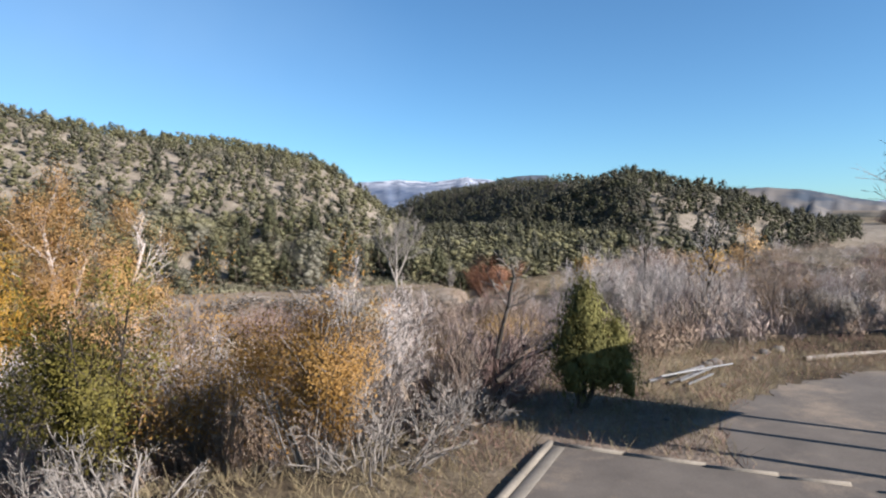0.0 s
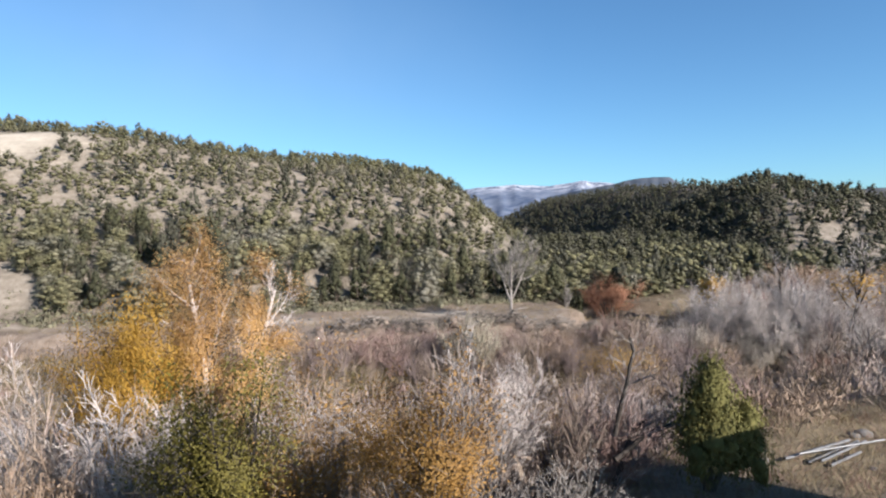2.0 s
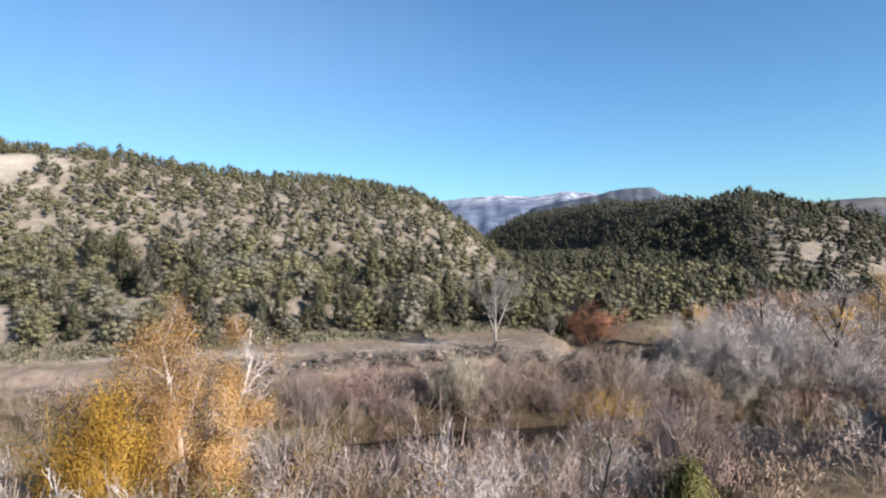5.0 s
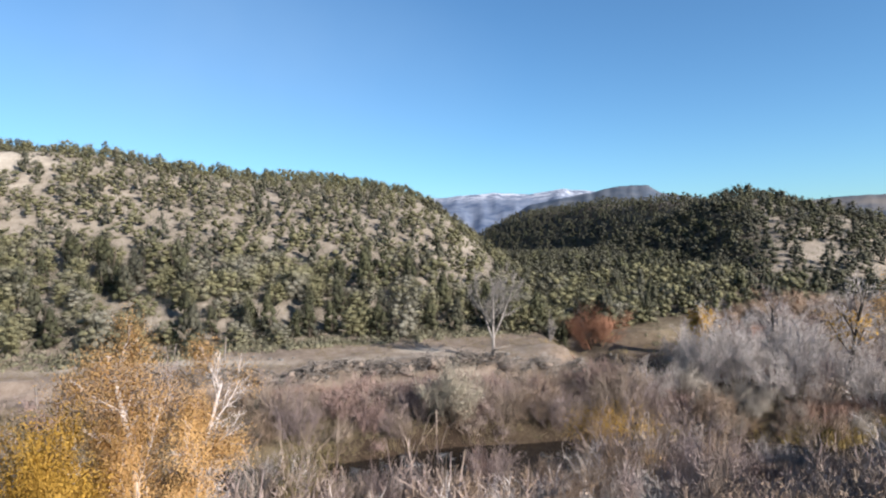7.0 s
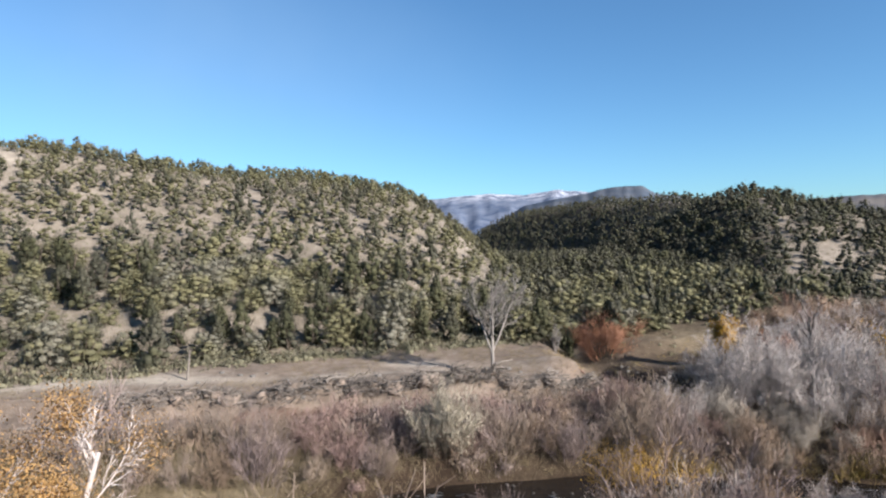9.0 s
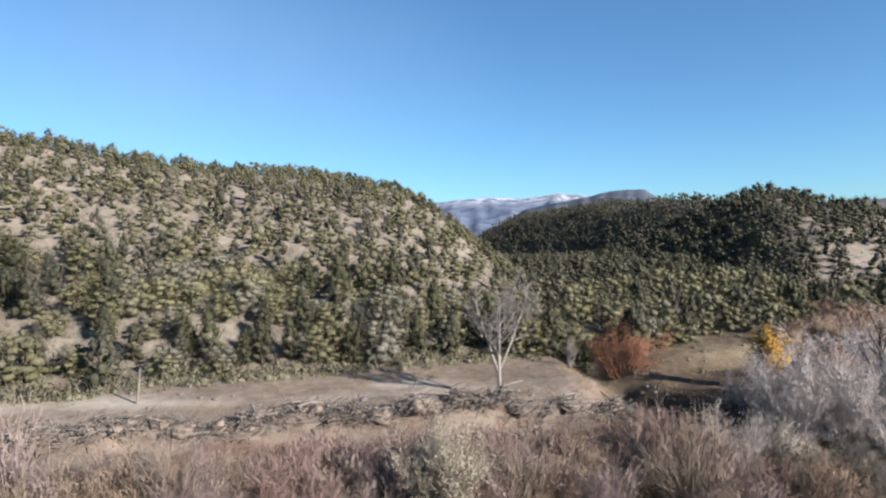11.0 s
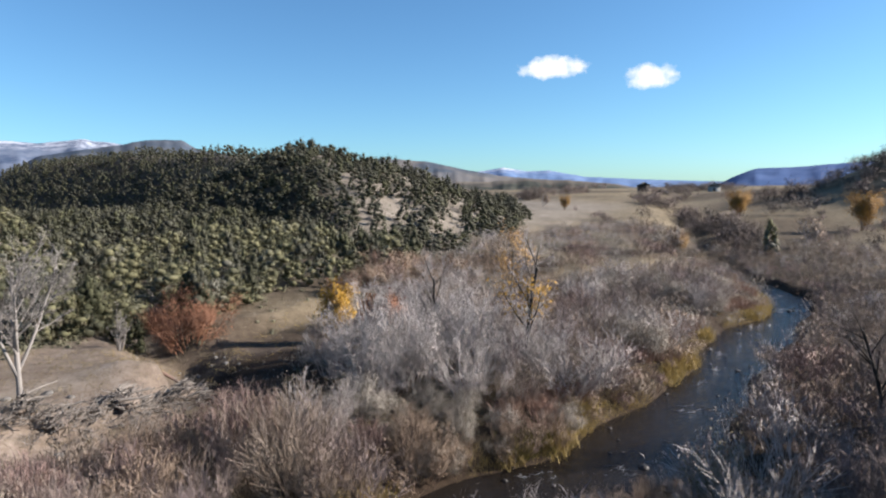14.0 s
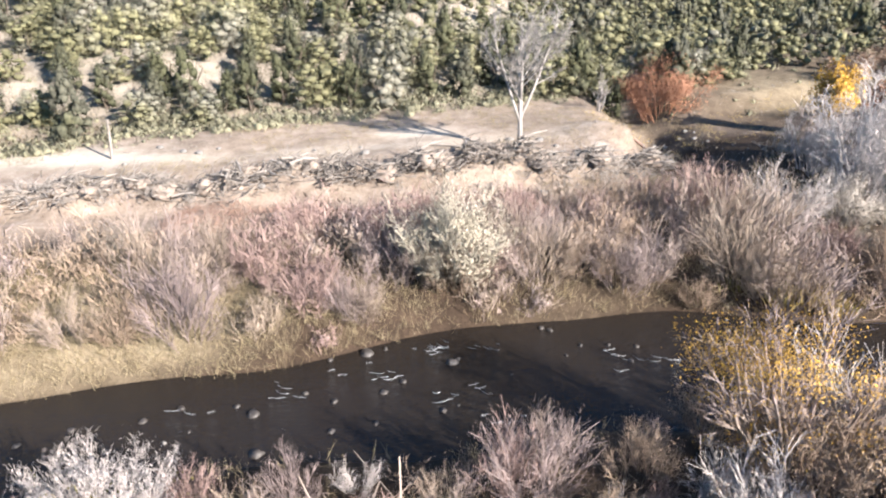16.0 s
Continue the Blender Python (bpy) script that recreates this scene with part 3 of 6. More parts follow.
# ---- junipers and pinyons of the hills ----
def juniper_bits(seed, height, width, lobes, cone, per, bare=0.05):
    """An evergreen: a ragged crown of overlapping tufted boughs, on a forked trunk."""
    rng = np.random.default_rng(seed)
    crown = Bits()
    fine = per > 40
    lean = rng.normal(size=2) * 0.06
    for i in range(lobes):
        k = i / lobes
        h = bare + (0.90 - bare) * (k + rng.uniform(-0.5, 0.5) / lobes)
        reach = width * 0.5 * ((1 - h) ** 0.9 if cone else math.sqrt(max(0.02, 1 - (1.7 * h - 0.6) ** 2 * 0.75)))
        a = i * 2.399 + rng.normal() * 0.5
        away = reach * rng.uniform(0.35, 0.85)
        way = np.array((math.cos(a), math.sin(a), 0.0))
        long, thick = height * rng.uniform(0.10, 0.16), width * rng.uniform(0.15, 0.22) * (1.15 - 0.75 * h if cone else 0.8 if h > 0.75 else 1.0)
        c = way * away + np.array((lean[0], lean[1], 1.0)) * (h * height * 0.9 + 0.05 * height)
        crown.lump(c * (0.85, 0.85, 0.97), np.array((thick, thick, long)) * (0.5 if fine else 0.58), rng, 0.35, 4, 6, True)
        n = rng.normal(size=(per, 3))
        n /= np.linalg.norm(n, axis=1)[:, None]
        at = c + n * np.array((thick, thick, long)) * rng.uniform(0.45, 1.45, (per, 1)) + way * (0.06 * width) * rng.uniform(-1, 1, (per, 1))
        crown.scales(at, n * 0.8 + way * 0.6 + (0, 0, 0.3), (0.0085 * width + 0.008) * (0.85 if fine else 1.2 if per > 30 else 1.7), rng, 3.0, 0.9, 2.2)
    trunk = Bits()
    segs = []
    for _ in range(3):
        p, d = np.array((rng.normal() * 0.06, rng.normal() * 0.06, -0.3)), np.array((rng.normal() * 0.2, rng.normal() * 0.2, 1.0))
        for k in range(3):
            q = p + d * height * 0.2
            segs.append((*p, *q, 0.026 * height * (1 - k * 0.25), 0.026 * height * (0.75 - k * 0.25)))
            p, d = q, d + rng.normal(size=3) * 0.15
    trunk.tubes(segs, 5)
    return crown, trunk


def hill_spots():
    """Places of the hill trees, thick in the gully and at the foot, thin on pale slopes."""
    rng = np.random.default_rng(5)
    cell, taken, near, far = 2.2, {}, [], []
    for _ in range(60000):
        x, y = rng.uniform(-150, 215), rng.uniform(72, 440)
        u = y - float(foot_left(x))
        if x < 22:
            if u < 1.2 or u > 92 or x < -45 - (y - 75) * 1.3:
                continue
            thick = 0.97 if u < 30 else 0.70
            if ((x + 86) / 13) ** 2 + ((y - 123) / 10) ** 2 < 1:
                continue
        else:
            if (y > 240 and (x > 112 or x < 30)) or y > 430 or (y > 204 and x > 10 + float(np.interp(y, (204, 250, 310, 400), (104, 97, 84, 60)))):
                continue
            edge = float(np.interp(x, (22, 30, 42, 58, 94, 130, 170, 215), (90, 92, 95, 100, 117, 142, 185, 235)))
            if y < edge:
                continue
            thick = 1.0
            if ((x - 80) / 14) ** 2 + ((y - 128) / 16) ** 2 < 1:
                thick = 0.16
            elif abs(x - 93) < 5 and (abs(y - 150) < 5 or abs(y - 172) < 7):
                thick = 0.3
            elif x > float(np.interp(y, (110, 128, 165, 204), (58, 68, 85, 97))) and y < 204:
                thick = 0.42
        if wave(x, y, 6.5, 4.0) < -0.72 and thick < 0.99:
            thick *= 0.25
        if rng.uniform() > thick:
            continue
        size = (rng.uniform(0.75, 1.4) * (0.74 if u > 55 else 0.95 if u > 30 else 1.12)) if x < 22 else rng.uniform(0.9, 1.6) * (1.0 if x < 60 and y < 150 else 1.05)
        gap = ((1.9 if u < 26 else 2.2) if x < 22 else 2.05 if y < 180 else 2.1) * size + 0.1
        i, j = int(x // cell), int(y // cell)
        if any((x - px) ** 2 + (y - py) ** 2 < (0.5 * (gap + pg)) ** 2 for di in (-2, -1, 0, 1, 2) for dj in (-2, -1, 0, 1, 2) for px, py, pg in taken.get((i + di, j + dj), ())):
            continue
        taken.setdefault((i, j), []).append((x, y, gap))
        row = (x, y, rng.uniform(0, 6.28), size, int(rng.integers(0, 6)))
        (near if x < 24 and u < 40 and x > -60 else far).append(row)
    return near, far


def build_hill_trees():
    kinds = [juniper_bits(10 + k, *spec) for k, spec in enumerate(((3.5, 3.5, 28, False, 84), (4.3, 3.3, 28, True, 84), (3.0, 3.6, 26, False, 84), (4.4, 3.6, 30, True, 84), (2.5, 3.1, 22, False, 84), (3.4, 3.9, 30, False, 84)))]
    near, far = hill_spots()
    near.sort(key=lambda s: s[1])
    # trees at the mouth of the gully
    near = [(10.0, 88.6, 0.4, 1.15, 1), (12.2, 89.0, 1.4, 1.25, 0), (14.4, 89.8, 2.0, 1.35, 3), (16.6, 90.6, 2.9, 1.25, 5), (17.6, 87.8, 4.0, 0.95, 1), (23.4, 93.0, 0.2, 1.2, 3), (25.8, 92.4, 1.0, 1.1, 0), (28.0, 92.8, 2.6, 1.0, 5), (30.6, 93.6, 3.6, 1.1, 1)] + near
    far += near[140:]
    first = {}
    for x, y, turn, size, k in near[:140]:
        if k not in first:
            ob = thing("juniper_tree", "bushy olive-green juniper on the hillside" if k in (0, 2, 4, 5) else "pointed pinyon on the hillside in shade-toned green", "tree", "hillside trees")
            part("trunk", kinds[k][1], JUNIPER_BARK, ob)
            part("crown", kinds[k][0], SHADE_TONED_NEEDLES if k in (1, 3) else NEEDLES, ob)
            first[k] = put_at(ob, x, y, turn, size, 0.05)
        else:
            copy_at(first[k], x, y, turn, size, 0.05)
    tiny = [juniper_bits(80 + k, h, w, 13, k in (1, 3), 20) for k, (h, w) in enumerate(((3.3, 3.4), (3.6, 3.2), (3.0, 3.5), (3.7, 3.4), (2.7, 3.2), (3.2, 3.8)))]
    dots = [juniper_bits(60 + k, 3.3, 3.3, 8, k in (1, 3), 12) for k in range(6)]
    light = [juniper_bits(40 + k, *spec) for k, spec in enumerate(((3.4, 3.5, 12, False, 40), (4.0, 3.3, 12, True, 40), (2.9, 3.6, 12, False, 40), (4.0, 3.5, 12, True, 40), (2.5, 3.1, 10, False, 40), (3.3, 3.9, 13, False, 40)))]
    # trees of the shaded hill take the needle colour with shade in it
    for name, label, mat, mine in (("juniper_woodland", "juniper woodland high on the sunny hillside", NEEDLES, lambda x, y, k: (x < 22 or (x < 60 and y < 135)) and k not in (1, 3)), ("pinyon_woodland", "gully and shady hill woodland, shade put into its colour", SHADE_TONED_NEEDLES, lambda x, y, k: not (x < 22 or (x < 60 and y < 135)) or k in (1, 3))):
        vs, fs, rs, n = [], [], [], 0
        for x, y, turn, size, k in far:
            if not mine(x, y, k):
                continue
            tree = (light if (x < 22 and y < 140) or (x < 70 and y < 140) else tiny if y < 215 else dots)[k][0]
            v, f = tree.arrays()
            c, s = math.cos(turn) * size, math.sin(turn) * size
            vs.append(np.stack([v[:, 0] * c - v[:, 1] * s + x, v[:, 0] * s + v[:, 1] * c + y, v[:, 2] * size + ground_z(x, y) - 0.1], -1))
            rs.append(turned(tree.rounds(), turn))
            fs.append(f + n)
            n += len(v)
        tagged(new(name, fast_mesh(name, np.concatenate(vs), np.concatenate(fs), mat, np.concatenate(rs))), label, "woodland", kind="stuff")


def build_scrub():
    """Low grey-green bushes and dry tufts between the trees of the hills and along the foot."""
    rng = np.random.default_rng(21)
    kinds = []
    for k in range(4):
        b = Bits()
        n = rng.normal(size=(34, 3))
        n[:, 2] = np.abs(n[:, 2])
        n /= np.linalg.norm(n, axis=1)[:, None]
        b.leaves(n * rng.uniform(0.15, 0.62, (34, 1)) * (1, 1, 0.9), 0.034, rng, 1.6, 3.4, unit(n + (0, 0, 0.3)))
        b.lump((0, 0, 0.04), (0.15, 0.15, 0.15), rng, 0.4, 3, 5, True)
        kinds.append((*b.arrays(), b.rounds()))
    vs, fs, rs, n = [], [], [], 0
    for k in range(4300):
        x, y = rng.uniform(-100, 120), rng.uniform(72, 190)
        if k > 3500:
            x = rng.uniform(-48, 14)
            y = float(foot_left(x)) + rng.normal(0.5, 2.2)
        u = y - float(foot_left(x))
        if x < 22 and (u < -3 or u > 80):
            continue
        if x >= 22 and y < float(np.interp(x, (22, 30, 42, 58, 94, 150), (82, 85, 88, 95, 115, 175))):
            continue
        if ((x + 86) / 13) ** 2 + ((y - 123) / 10) ** 2 < 1:
            continue
        v, f, r = kinds[int(rng.integers(0, 4))]
        s = rng.uniform(0.5, 1.3) * (rng.uniform(0.7, 2.2) if x < 12 and u < 4 else 1)
        a = rng.uniform(0, 6.28)
        vs.append(np.stack([(v[:, 0] * math.cos(a) - v[:, 1] * math.sin(a)) * s + x, (v[:, 0] * math.sin(a) + v[:, 1] * math.cos(a)) * s + y, v[:, 2] * s + ground_z(x, y)], -1))
        rs.append(turned(r, a))
        fs.append(f + n)
        n += len(v)
    tagged(new("sagebrush", fast_mesh("sagebrush", np.concatenate(vs), np.concatenate(fs), SCRUB_LEAF, np.concatenate(rs))), "low grey-green sagebrush on the hillsides", "sagebrush", kind="stuff")


build_hill_trees()
build_scrub()

# ---- brush of the valley floor ----
SHRUB = [(3, 2, 24, 0.6, 0.5, 0.07, 0.03, 0), (2, 3, 26, 0.6, 0.6, 0.08, 0.03, 0), (1, 0, 0, 0, 0, 0.1, 0.02, 0)]
LEAFY = [(4, 2, 32, 0.5, 0.5, 0.09, 0.05, 1), (3, 2, 32, 0.55, 0.6, 0.1, 0.03, 0), (2, 0, 0, 0, 0, 0.12, 0.03, 0)]
COTTON = [(7, 2, 36, 0.5, 0.55, 0.06, 0.03, 2), (4, 2, 36, 0.5, 0.6, 0.1, 0.05, 1), (3, 3, 34, 0.5, 0.6, 0.12, 0.03, 0), (2, 0, 0, 0, 0, 0.12, 0.03, 0)]
SAPLING = [(5, 3, 26, 0.42, 0.5, 0.04, 0.05, 1), (3, 3, 28, 0.5, 0.6, 0.08, 0.05, 0), (2, 0, 0, 0, 0, 0.1, 0.04, 0)]
SHRUB_KINDS = (
    ("willow_shrub", "leafless mauve willow shrub on the valley floor", MAUVE_TWIG, MAUVE_TWIG, 2.2, 14, 0.60, None, 0),
    ("willow_shrub", "tall leafless mauve-grey willow shrub", MAUVE_TWIG, GREY_BARK, 3.0, 15, 0.65, None, 0),
    ("red_willow", "leafless reddish willow shrub by the creek", RED_TWIG, RED_TWIG, 1.9, 17, 0.45, None, 0),
    ("pale_shrub", "leafless pale grey shrub with fine twigs", PALE_TWIG, PALE_TWIG, 2.6, 15, 0.7, None, 0),
    ("tan_shrub", "dry tan shrub with a few withered leaves", TAN_TWIG, GREY_BARK, 2.2, 14, 0.7, TAN_TWIG, 1),
    ("sage_shrub", "dense grey-green sage shrub by the creek", SAGE_LEAF, GREY_BARK, 1.8, 14, 0.9, SAGE_LEAF, 3))


def build_shrub_kinds():
    made, light = [], []
    for k, (name, label, mat, bark, height, n, lean, leaf, per) in enumerate(SHRUB_KINDS):
        rng = np.random.default_rng(k + 1)
        made.append(build_tree(name, label, "shrub", k + 1, stems(rng, n + 4, height, lean, 0.012, 0.7), SHRUB, bark, mat, 0.009, leaf, per * 2, 0.026, 0.12, "valley shrubs", None, 2))
        bits = Bits()
        rng, out = wood(k + 60, stems(rng, 9, height, lean, 0.016, 0.7), [(2, 2, 26, 0.6, 0.5, 0.07, 0.03, 0), (2, 2, 28, 0.6, 0.6, 0.08, 0.03, 0), (1, 0, 0, 0, 0, 0.1, 0.02, 0)])
        for level in out[:2]:
            bits.ribbons(flat_end(level, 0.015), rng)
        # a rounded crown of short upright shoots
        tips = ends(out[2])
        mid, wide = tips[:, 2].mean(), np.abs(tips[:, :2]).mean() * 1.7
        aim = rng.normal(size=(300, 3))
        aim[:, 2] = np.abs(aim[:, 2]) * 1.1 - 0.25
        aim /= np.linalg.norm(aim, axis=1)[:, None]
        lobes = 1 + 0.22 * np.sin(aim[:, :1] * 5 + k) * np.cos(aim[:, 1:2] * 6)
        bits.scales(aim * lobes * rng.uniform(0.25, 1.12, (300, 1)) * (wide, wide, mid * 0.62) + (0, 0, mid * 0.62), aim, 0.03, rng, 5.0, 0.7, 2.4)
        bits.ribbons(flat_end(out[2][::3], 0.012), rng)
        if leaf:
            bits.leaves(ends(out[-1]) + rng.normal(size=(len(out[-1]), 3)) * 0.1, 0.05, rng, 0.0, 1.0, outward(ends(out[-1])))
        light.append((*bits.arrays(), bits.rounds()))
    return made, light


def shrub_kind(rng, x, y, off):
    """Which shrub grows where."""
    k, patch = rng.uniform(), float(wave(x, y, 5.0, 3.0)) + rng.normal() * 0.35
    if off < 0:
        if y < 30:
            return (3 if k < 0.12 else 1 if k < 0.5 else 4 if k < 0.8 else 0) if x < 4 else (0 if k < 0.35 else 4 if k < 0.75 else 2)
        if off > -16 and 6 < x < 30:
            return 2 if patch > 0.6 else 4 if k < 0.42 else 3 if k < 0.72 else 0
        if off > -9:
            return 2 if patch > 0.45 else 0 if k < 0.4 else 1 if k < 0.55 else 4 if k < 0.85 else 3
        return 1 if patch > 0.3 else 0 if patch > -0.1 else 3 if k < 0.3 else 4
    if x < 20:
        return 2 if patch > 0.4 or (y > 61 and k < 0.7) else 0 if patch > -0.3 else 1 if k < 0.4 else 4
    if off < 9:
        return 5 if patch > 0.35 else 2 if patch < -0.75 else 4 if k < 0.45 else 5 if k < 0.75 else 0
    if x < 45:
        return 3 if k < 0.4 else 5 if k < 0.65 else 4 if k < 0.8 else 1
    clump = float(wave(x, y, 3.3, 1.5)) + rng.normal() * 0.2
    return 5 if clump > 0.2 else 3 if clump > -0.05 else 0 if clump > -0.25 else 2 if clump < -0.75 else 4


def brush_spots():
    rng = np.random.default_rng(11)
    cell, taken, near, far = 1.0, {}, [], []
    for _ in range(30000):
        x, y = rng.uniform(-55, 150), rng.uniform(9, 135)
        off = y - float(creek(x))
        w = float(half_width(x)) * (1.2 if x > 85 else 1.0)
        if abs(off) < w + (0.3 if x > -4 and off > 0 else 0.9):
            continue
        if off < 0:
            if x < 8 and off > -w - 2.0:
                continue
            edge = float(bench_edge(x))
            if y < edge + (-1.8 if x > 7.5 else 0.6 if x > 3 else 0.2) or y < 13.2 + 0.10 * abs(x) or (x > 60 and y < 30):
                continue
            if (5 < x < 9 and y < 20.5) or (-8 < x < 3 and y < 17.5):
                continue
        else:
            step = float(np.interp(x, (-60, -20, 0, 8, 14, 18), (56.5, 59.0, 63.0, 65.0, 66, 66)))
            if x < 15 and y > step:
                continue
            if x < -6 and abs(y - 57.6 - 0.06 * (x + 8)) > 2.2 + rng.normal() * 0.4 and rng.uniform() < 0.72:
                continue
            if 15 <= x < 25 and y > 64.5 - (x - 15) * 0.3:
                continue
            if x >= 24 and y > float(np.interp(x, (24, 32, 40, 58, 94, 150), (72, 82, 91, 100, 116, 128))):
                continue
        size = rng.uniform(0.55, 1.3) if rng.uniform() < 0.8 else rng.uniform(1.2, 1.6)
        gap = (1.12 if off < 0 and 17 < y < 47 and -22 < x < 26 else 0.98 if off > 0 and -7 < x < 24 else 1.35 if off < 0 or x < 24 else 1.6) * size if x < 60 else 2.0 * size
        if off < 0 and 17 < y < 40 and x < 6:
            size *= 1.2
        if off < 0 and y < 34 and x > 6:
            size *= 0.68
        elif off > 0 and x < 24:
            size *= 0.95
        elif -12 < off < 0 and x < 22:
            size *= 0.58 if x < 9 else 0.9
        elif -9 < off < 0 and x < 38:
            size *= 0.6
        elif off > 0:
            size *= 0.85 if x < 45 else 1.2
        i, j = int(x // cell), int(y // cell)
        if any((x - px) ** 2 + (y - py) ** 2 < gap * gap for di in (-2, -1, 0, 1, 2) for dj in (-2, -1, 0, 1, 2) for px, py in taken.get((i + di, j + dj), ())):
            continue
        taken.setdefault((i, j), []).append((x, y))
        row = (x, y, rng.uniform(0, 6.28), size, shrub_kind(rng, x, y, off), rng.uniform(0.85, 1.15))
        near_one = (off > 0 and off < 12 and -14 < x < 34) or (off < 0 and off > -12 and -14 < x < 34) or (y < 26 and -12 < x < 10)
        (near if near_one else far).append(row)
    return near, far


def build_brush():
    made, light = build_shrub_kinds()
    near, far = brush_spots()
    used = [0] * 6
    for x, y, turn, size, k, tall in near:
        if used[k] >= 48:
            far.append((x, y, turn, size, k, tall))
            continue
        if used[k] == 0:
            put_at(made[k], x, y, turn, size, 0.1, tall)
        else:
            copy_at(made[k], x, y, turn, size, 0.1, tall)
        used[k] += 1
    # large rounded shrubs that stand out of the brush across the creek
    rng = np.random.default_rng(77)
    for i in range(46):
        x = rng.uniform(36, 84)
        y = float(creek(x)) + rng.uniform(5, 24)
        copy_at(made[(5, 5, 1, 3, 0, 5)[i % 6]], x, y, i * 1.1, rng.uniform(1.2, 1.9), 0.1, 0.85)
    names = ("mauve_brush", "grey_willow_brush", "red_willow_brush", "pale_brush", "tan_brush", "sage_brush")
    words = ("leafless mauve willow brush along the creek", "tall grey willow brush on the valley floor", "reddish willow brush along the creek", "pale grey leafless brush on the valley floor", "dry tan brush on the valley floor", "grey-green sage brush along the creek")
    for k in range(6):
        v, f, r = light[k]
        thin = f[::2]
        rows = [r for r in far if r[4] == k]
        vs, fs, rs = [], [], []
        for i, (x, y, turn, size, _, tall) in enumerate(rows):
            cheap = x > 62 or x < -26
            c, s = math.cos(turn) * size, math.sin(turn) * size
            vs.append(np.stack([v[:, 0] * c - v[:, 1] * s + x, v[:, 0] * s + v[:, 1] * c + y, v[:, 2] * size * tall + ground_z(x, y) - 0.1], -1))
            rs.append(turned(r, turn))
            fs.append((thin if cheap else f) + i * len(v))
        if rows:
            tagged(new(names[k], fast_mesh(names[k], np.concatenate(vs), np.concatenate(fs), SHRUB_KINDS[k][2], np.concatenate(rs))), words[k], "brush", kind="stuff")


build_brush()


# ---- trees that stand out ----
def up(h, r, lean=(0, 0)):
    return [((0, 0, -0.3), (lean[0], lean[1], 1), h, r)]


def fan(seed, n, h, lean, r, base=0.4):
    return stems(np.random.default_rng(seed), n, h, lean, r, base)


def stand_trees():
    round_plan = [(5, 3, 30, 0.45, 0.5, 0.08, 0.04, 1), (3, 3, 34, 0.55, 0.6, 0.1, 0.04, 0), (2, 0, 0, 0, 0, 0.12, 0.04, 0)]
    dead = [(6, 2, 36, 0.46, 0.55, 0.04, 0.03, 2), (6, 2, 34, 0.42, 0.5, 0.08, 0.07, 1), (4, 3, 34, 0.5, 0.6, 0.1, 0.02, 0), (2, 0, 0, 0, 0, 0.1, 0.02, 0)]
    put_at(build_tree("dead_tree", "tall leafless grey tree with forked trunk on the terrace", "tree", 7,
                      [((0, 0, -0.3), (0.03, 0, 1), 7.6, 0.17), ((0.05, 0, 1.7), (-0.38, 0, 1), 5.6, 0.11), ((0.06, 0.05, 2.1), (0.48, 0.1, 1), 5.4, 0.10), ((0.1, 0.1, 3.0), (-0.1, -0.5, 1), 4.0, 0.08)], dead, GREY_BARK, GREY_BARK, 0.012), 7.2, 72.3, 0.0, 1.1, 0.1)
    put_at(build_tree("oak_bush", "rust-red scrub oak at the gully", "tree", 8, fan(8, 18, 3.9, 0.95, 0.05, 1.5), LEAFY, DARK_BARK, RUST_LEAF, 0.012, RUST_LEAF, 11, 0.042, 0.30, "", lambda p: np.sin(p[:, 0] * 2.6) + np.sin(p[:, 2] * 3.1 + p[:, 1]) > -0.7), 21.4, 85.8, 0, 1.15, 0.2)
    put_at(build_tree("oak_bush", "orange-red scrub oak behind the pale saplings", "tree", 9, fan(9, 12, 3.0, 0.8, 0.04, 0.8), LEAFY, DARK_BARK, RUST_LEAF, 0.014, RUST_LEAF, 3, 0.11, 0.25), 38.0, 80.0, 0, 1.1, 0.2)
    brown = build_tree("oak_bush", "brown-leaved scrub oak at the hill's foot", "tree", 12, fan(12, 14, 3.4, 0.9, 0.05, 1.2), LEAFY, DARK_BARK, RUST_LEAF, 0.014, TAN_TWIG, 5, 0.07, 0.32)
    put_at(brown, 51.5, 97.5, 0, 1.1, 0.2)
    for x, y, s in ((56.5, 99.0, 0.9), (46.0, 94.5, 0.8), (61.0, 96.0, 0.8), (41.0, 91.5, 0.7)):
        copy_at(brown, x, y, x, s, 0.2)
    put_at(build_tree("aspen_tree", "small yellow-leaved aspen behind the pale saplings", "tree", 10, fan(10, 4, 5.0, 0.25, 0.05), SAPLING, PALE_TWIG, PALE_TWIG, 0.012, GOLD_LEAF, 4, 0.09, 0.22), 32.0, 78.0, 0, 1.0, 0.2)
    put_at(build_tree("dead_juniper", "small dead grey juniper at the gully's edge", "tree", 11, fan(11, 5, 3.6, 0.45, 0.07, 0.2), LEAFY, GREY_BARK, GREY_BARK, 0.014), 15.4, 84.2, 0, 1.0, 0.1)
    # pale saplings between the terrace and the creek
    rng = np.random.default_rng(31)
    kinds = [build_tree("cottonwood_sapling", "slender leafless pale grey cottonwood sapling", "tree", 40 + k, fan(40 + k, 5, 5.4, 0.45, 0.045, 0.6), [(5, 3, 34, 0.42, 0.5, 0.06, 0.04, 1), (3, 3, 36, 0.5, 0.6, 0.1, 0.04, 0), (2, 0, 0, 0, 0, 0.12, 0.03, 0)], PALE_TWIG, PALE_TWIG, 0.011, None, 0, 0.06, 0.2, "pale saplings", None, 2) for k in range(3)]
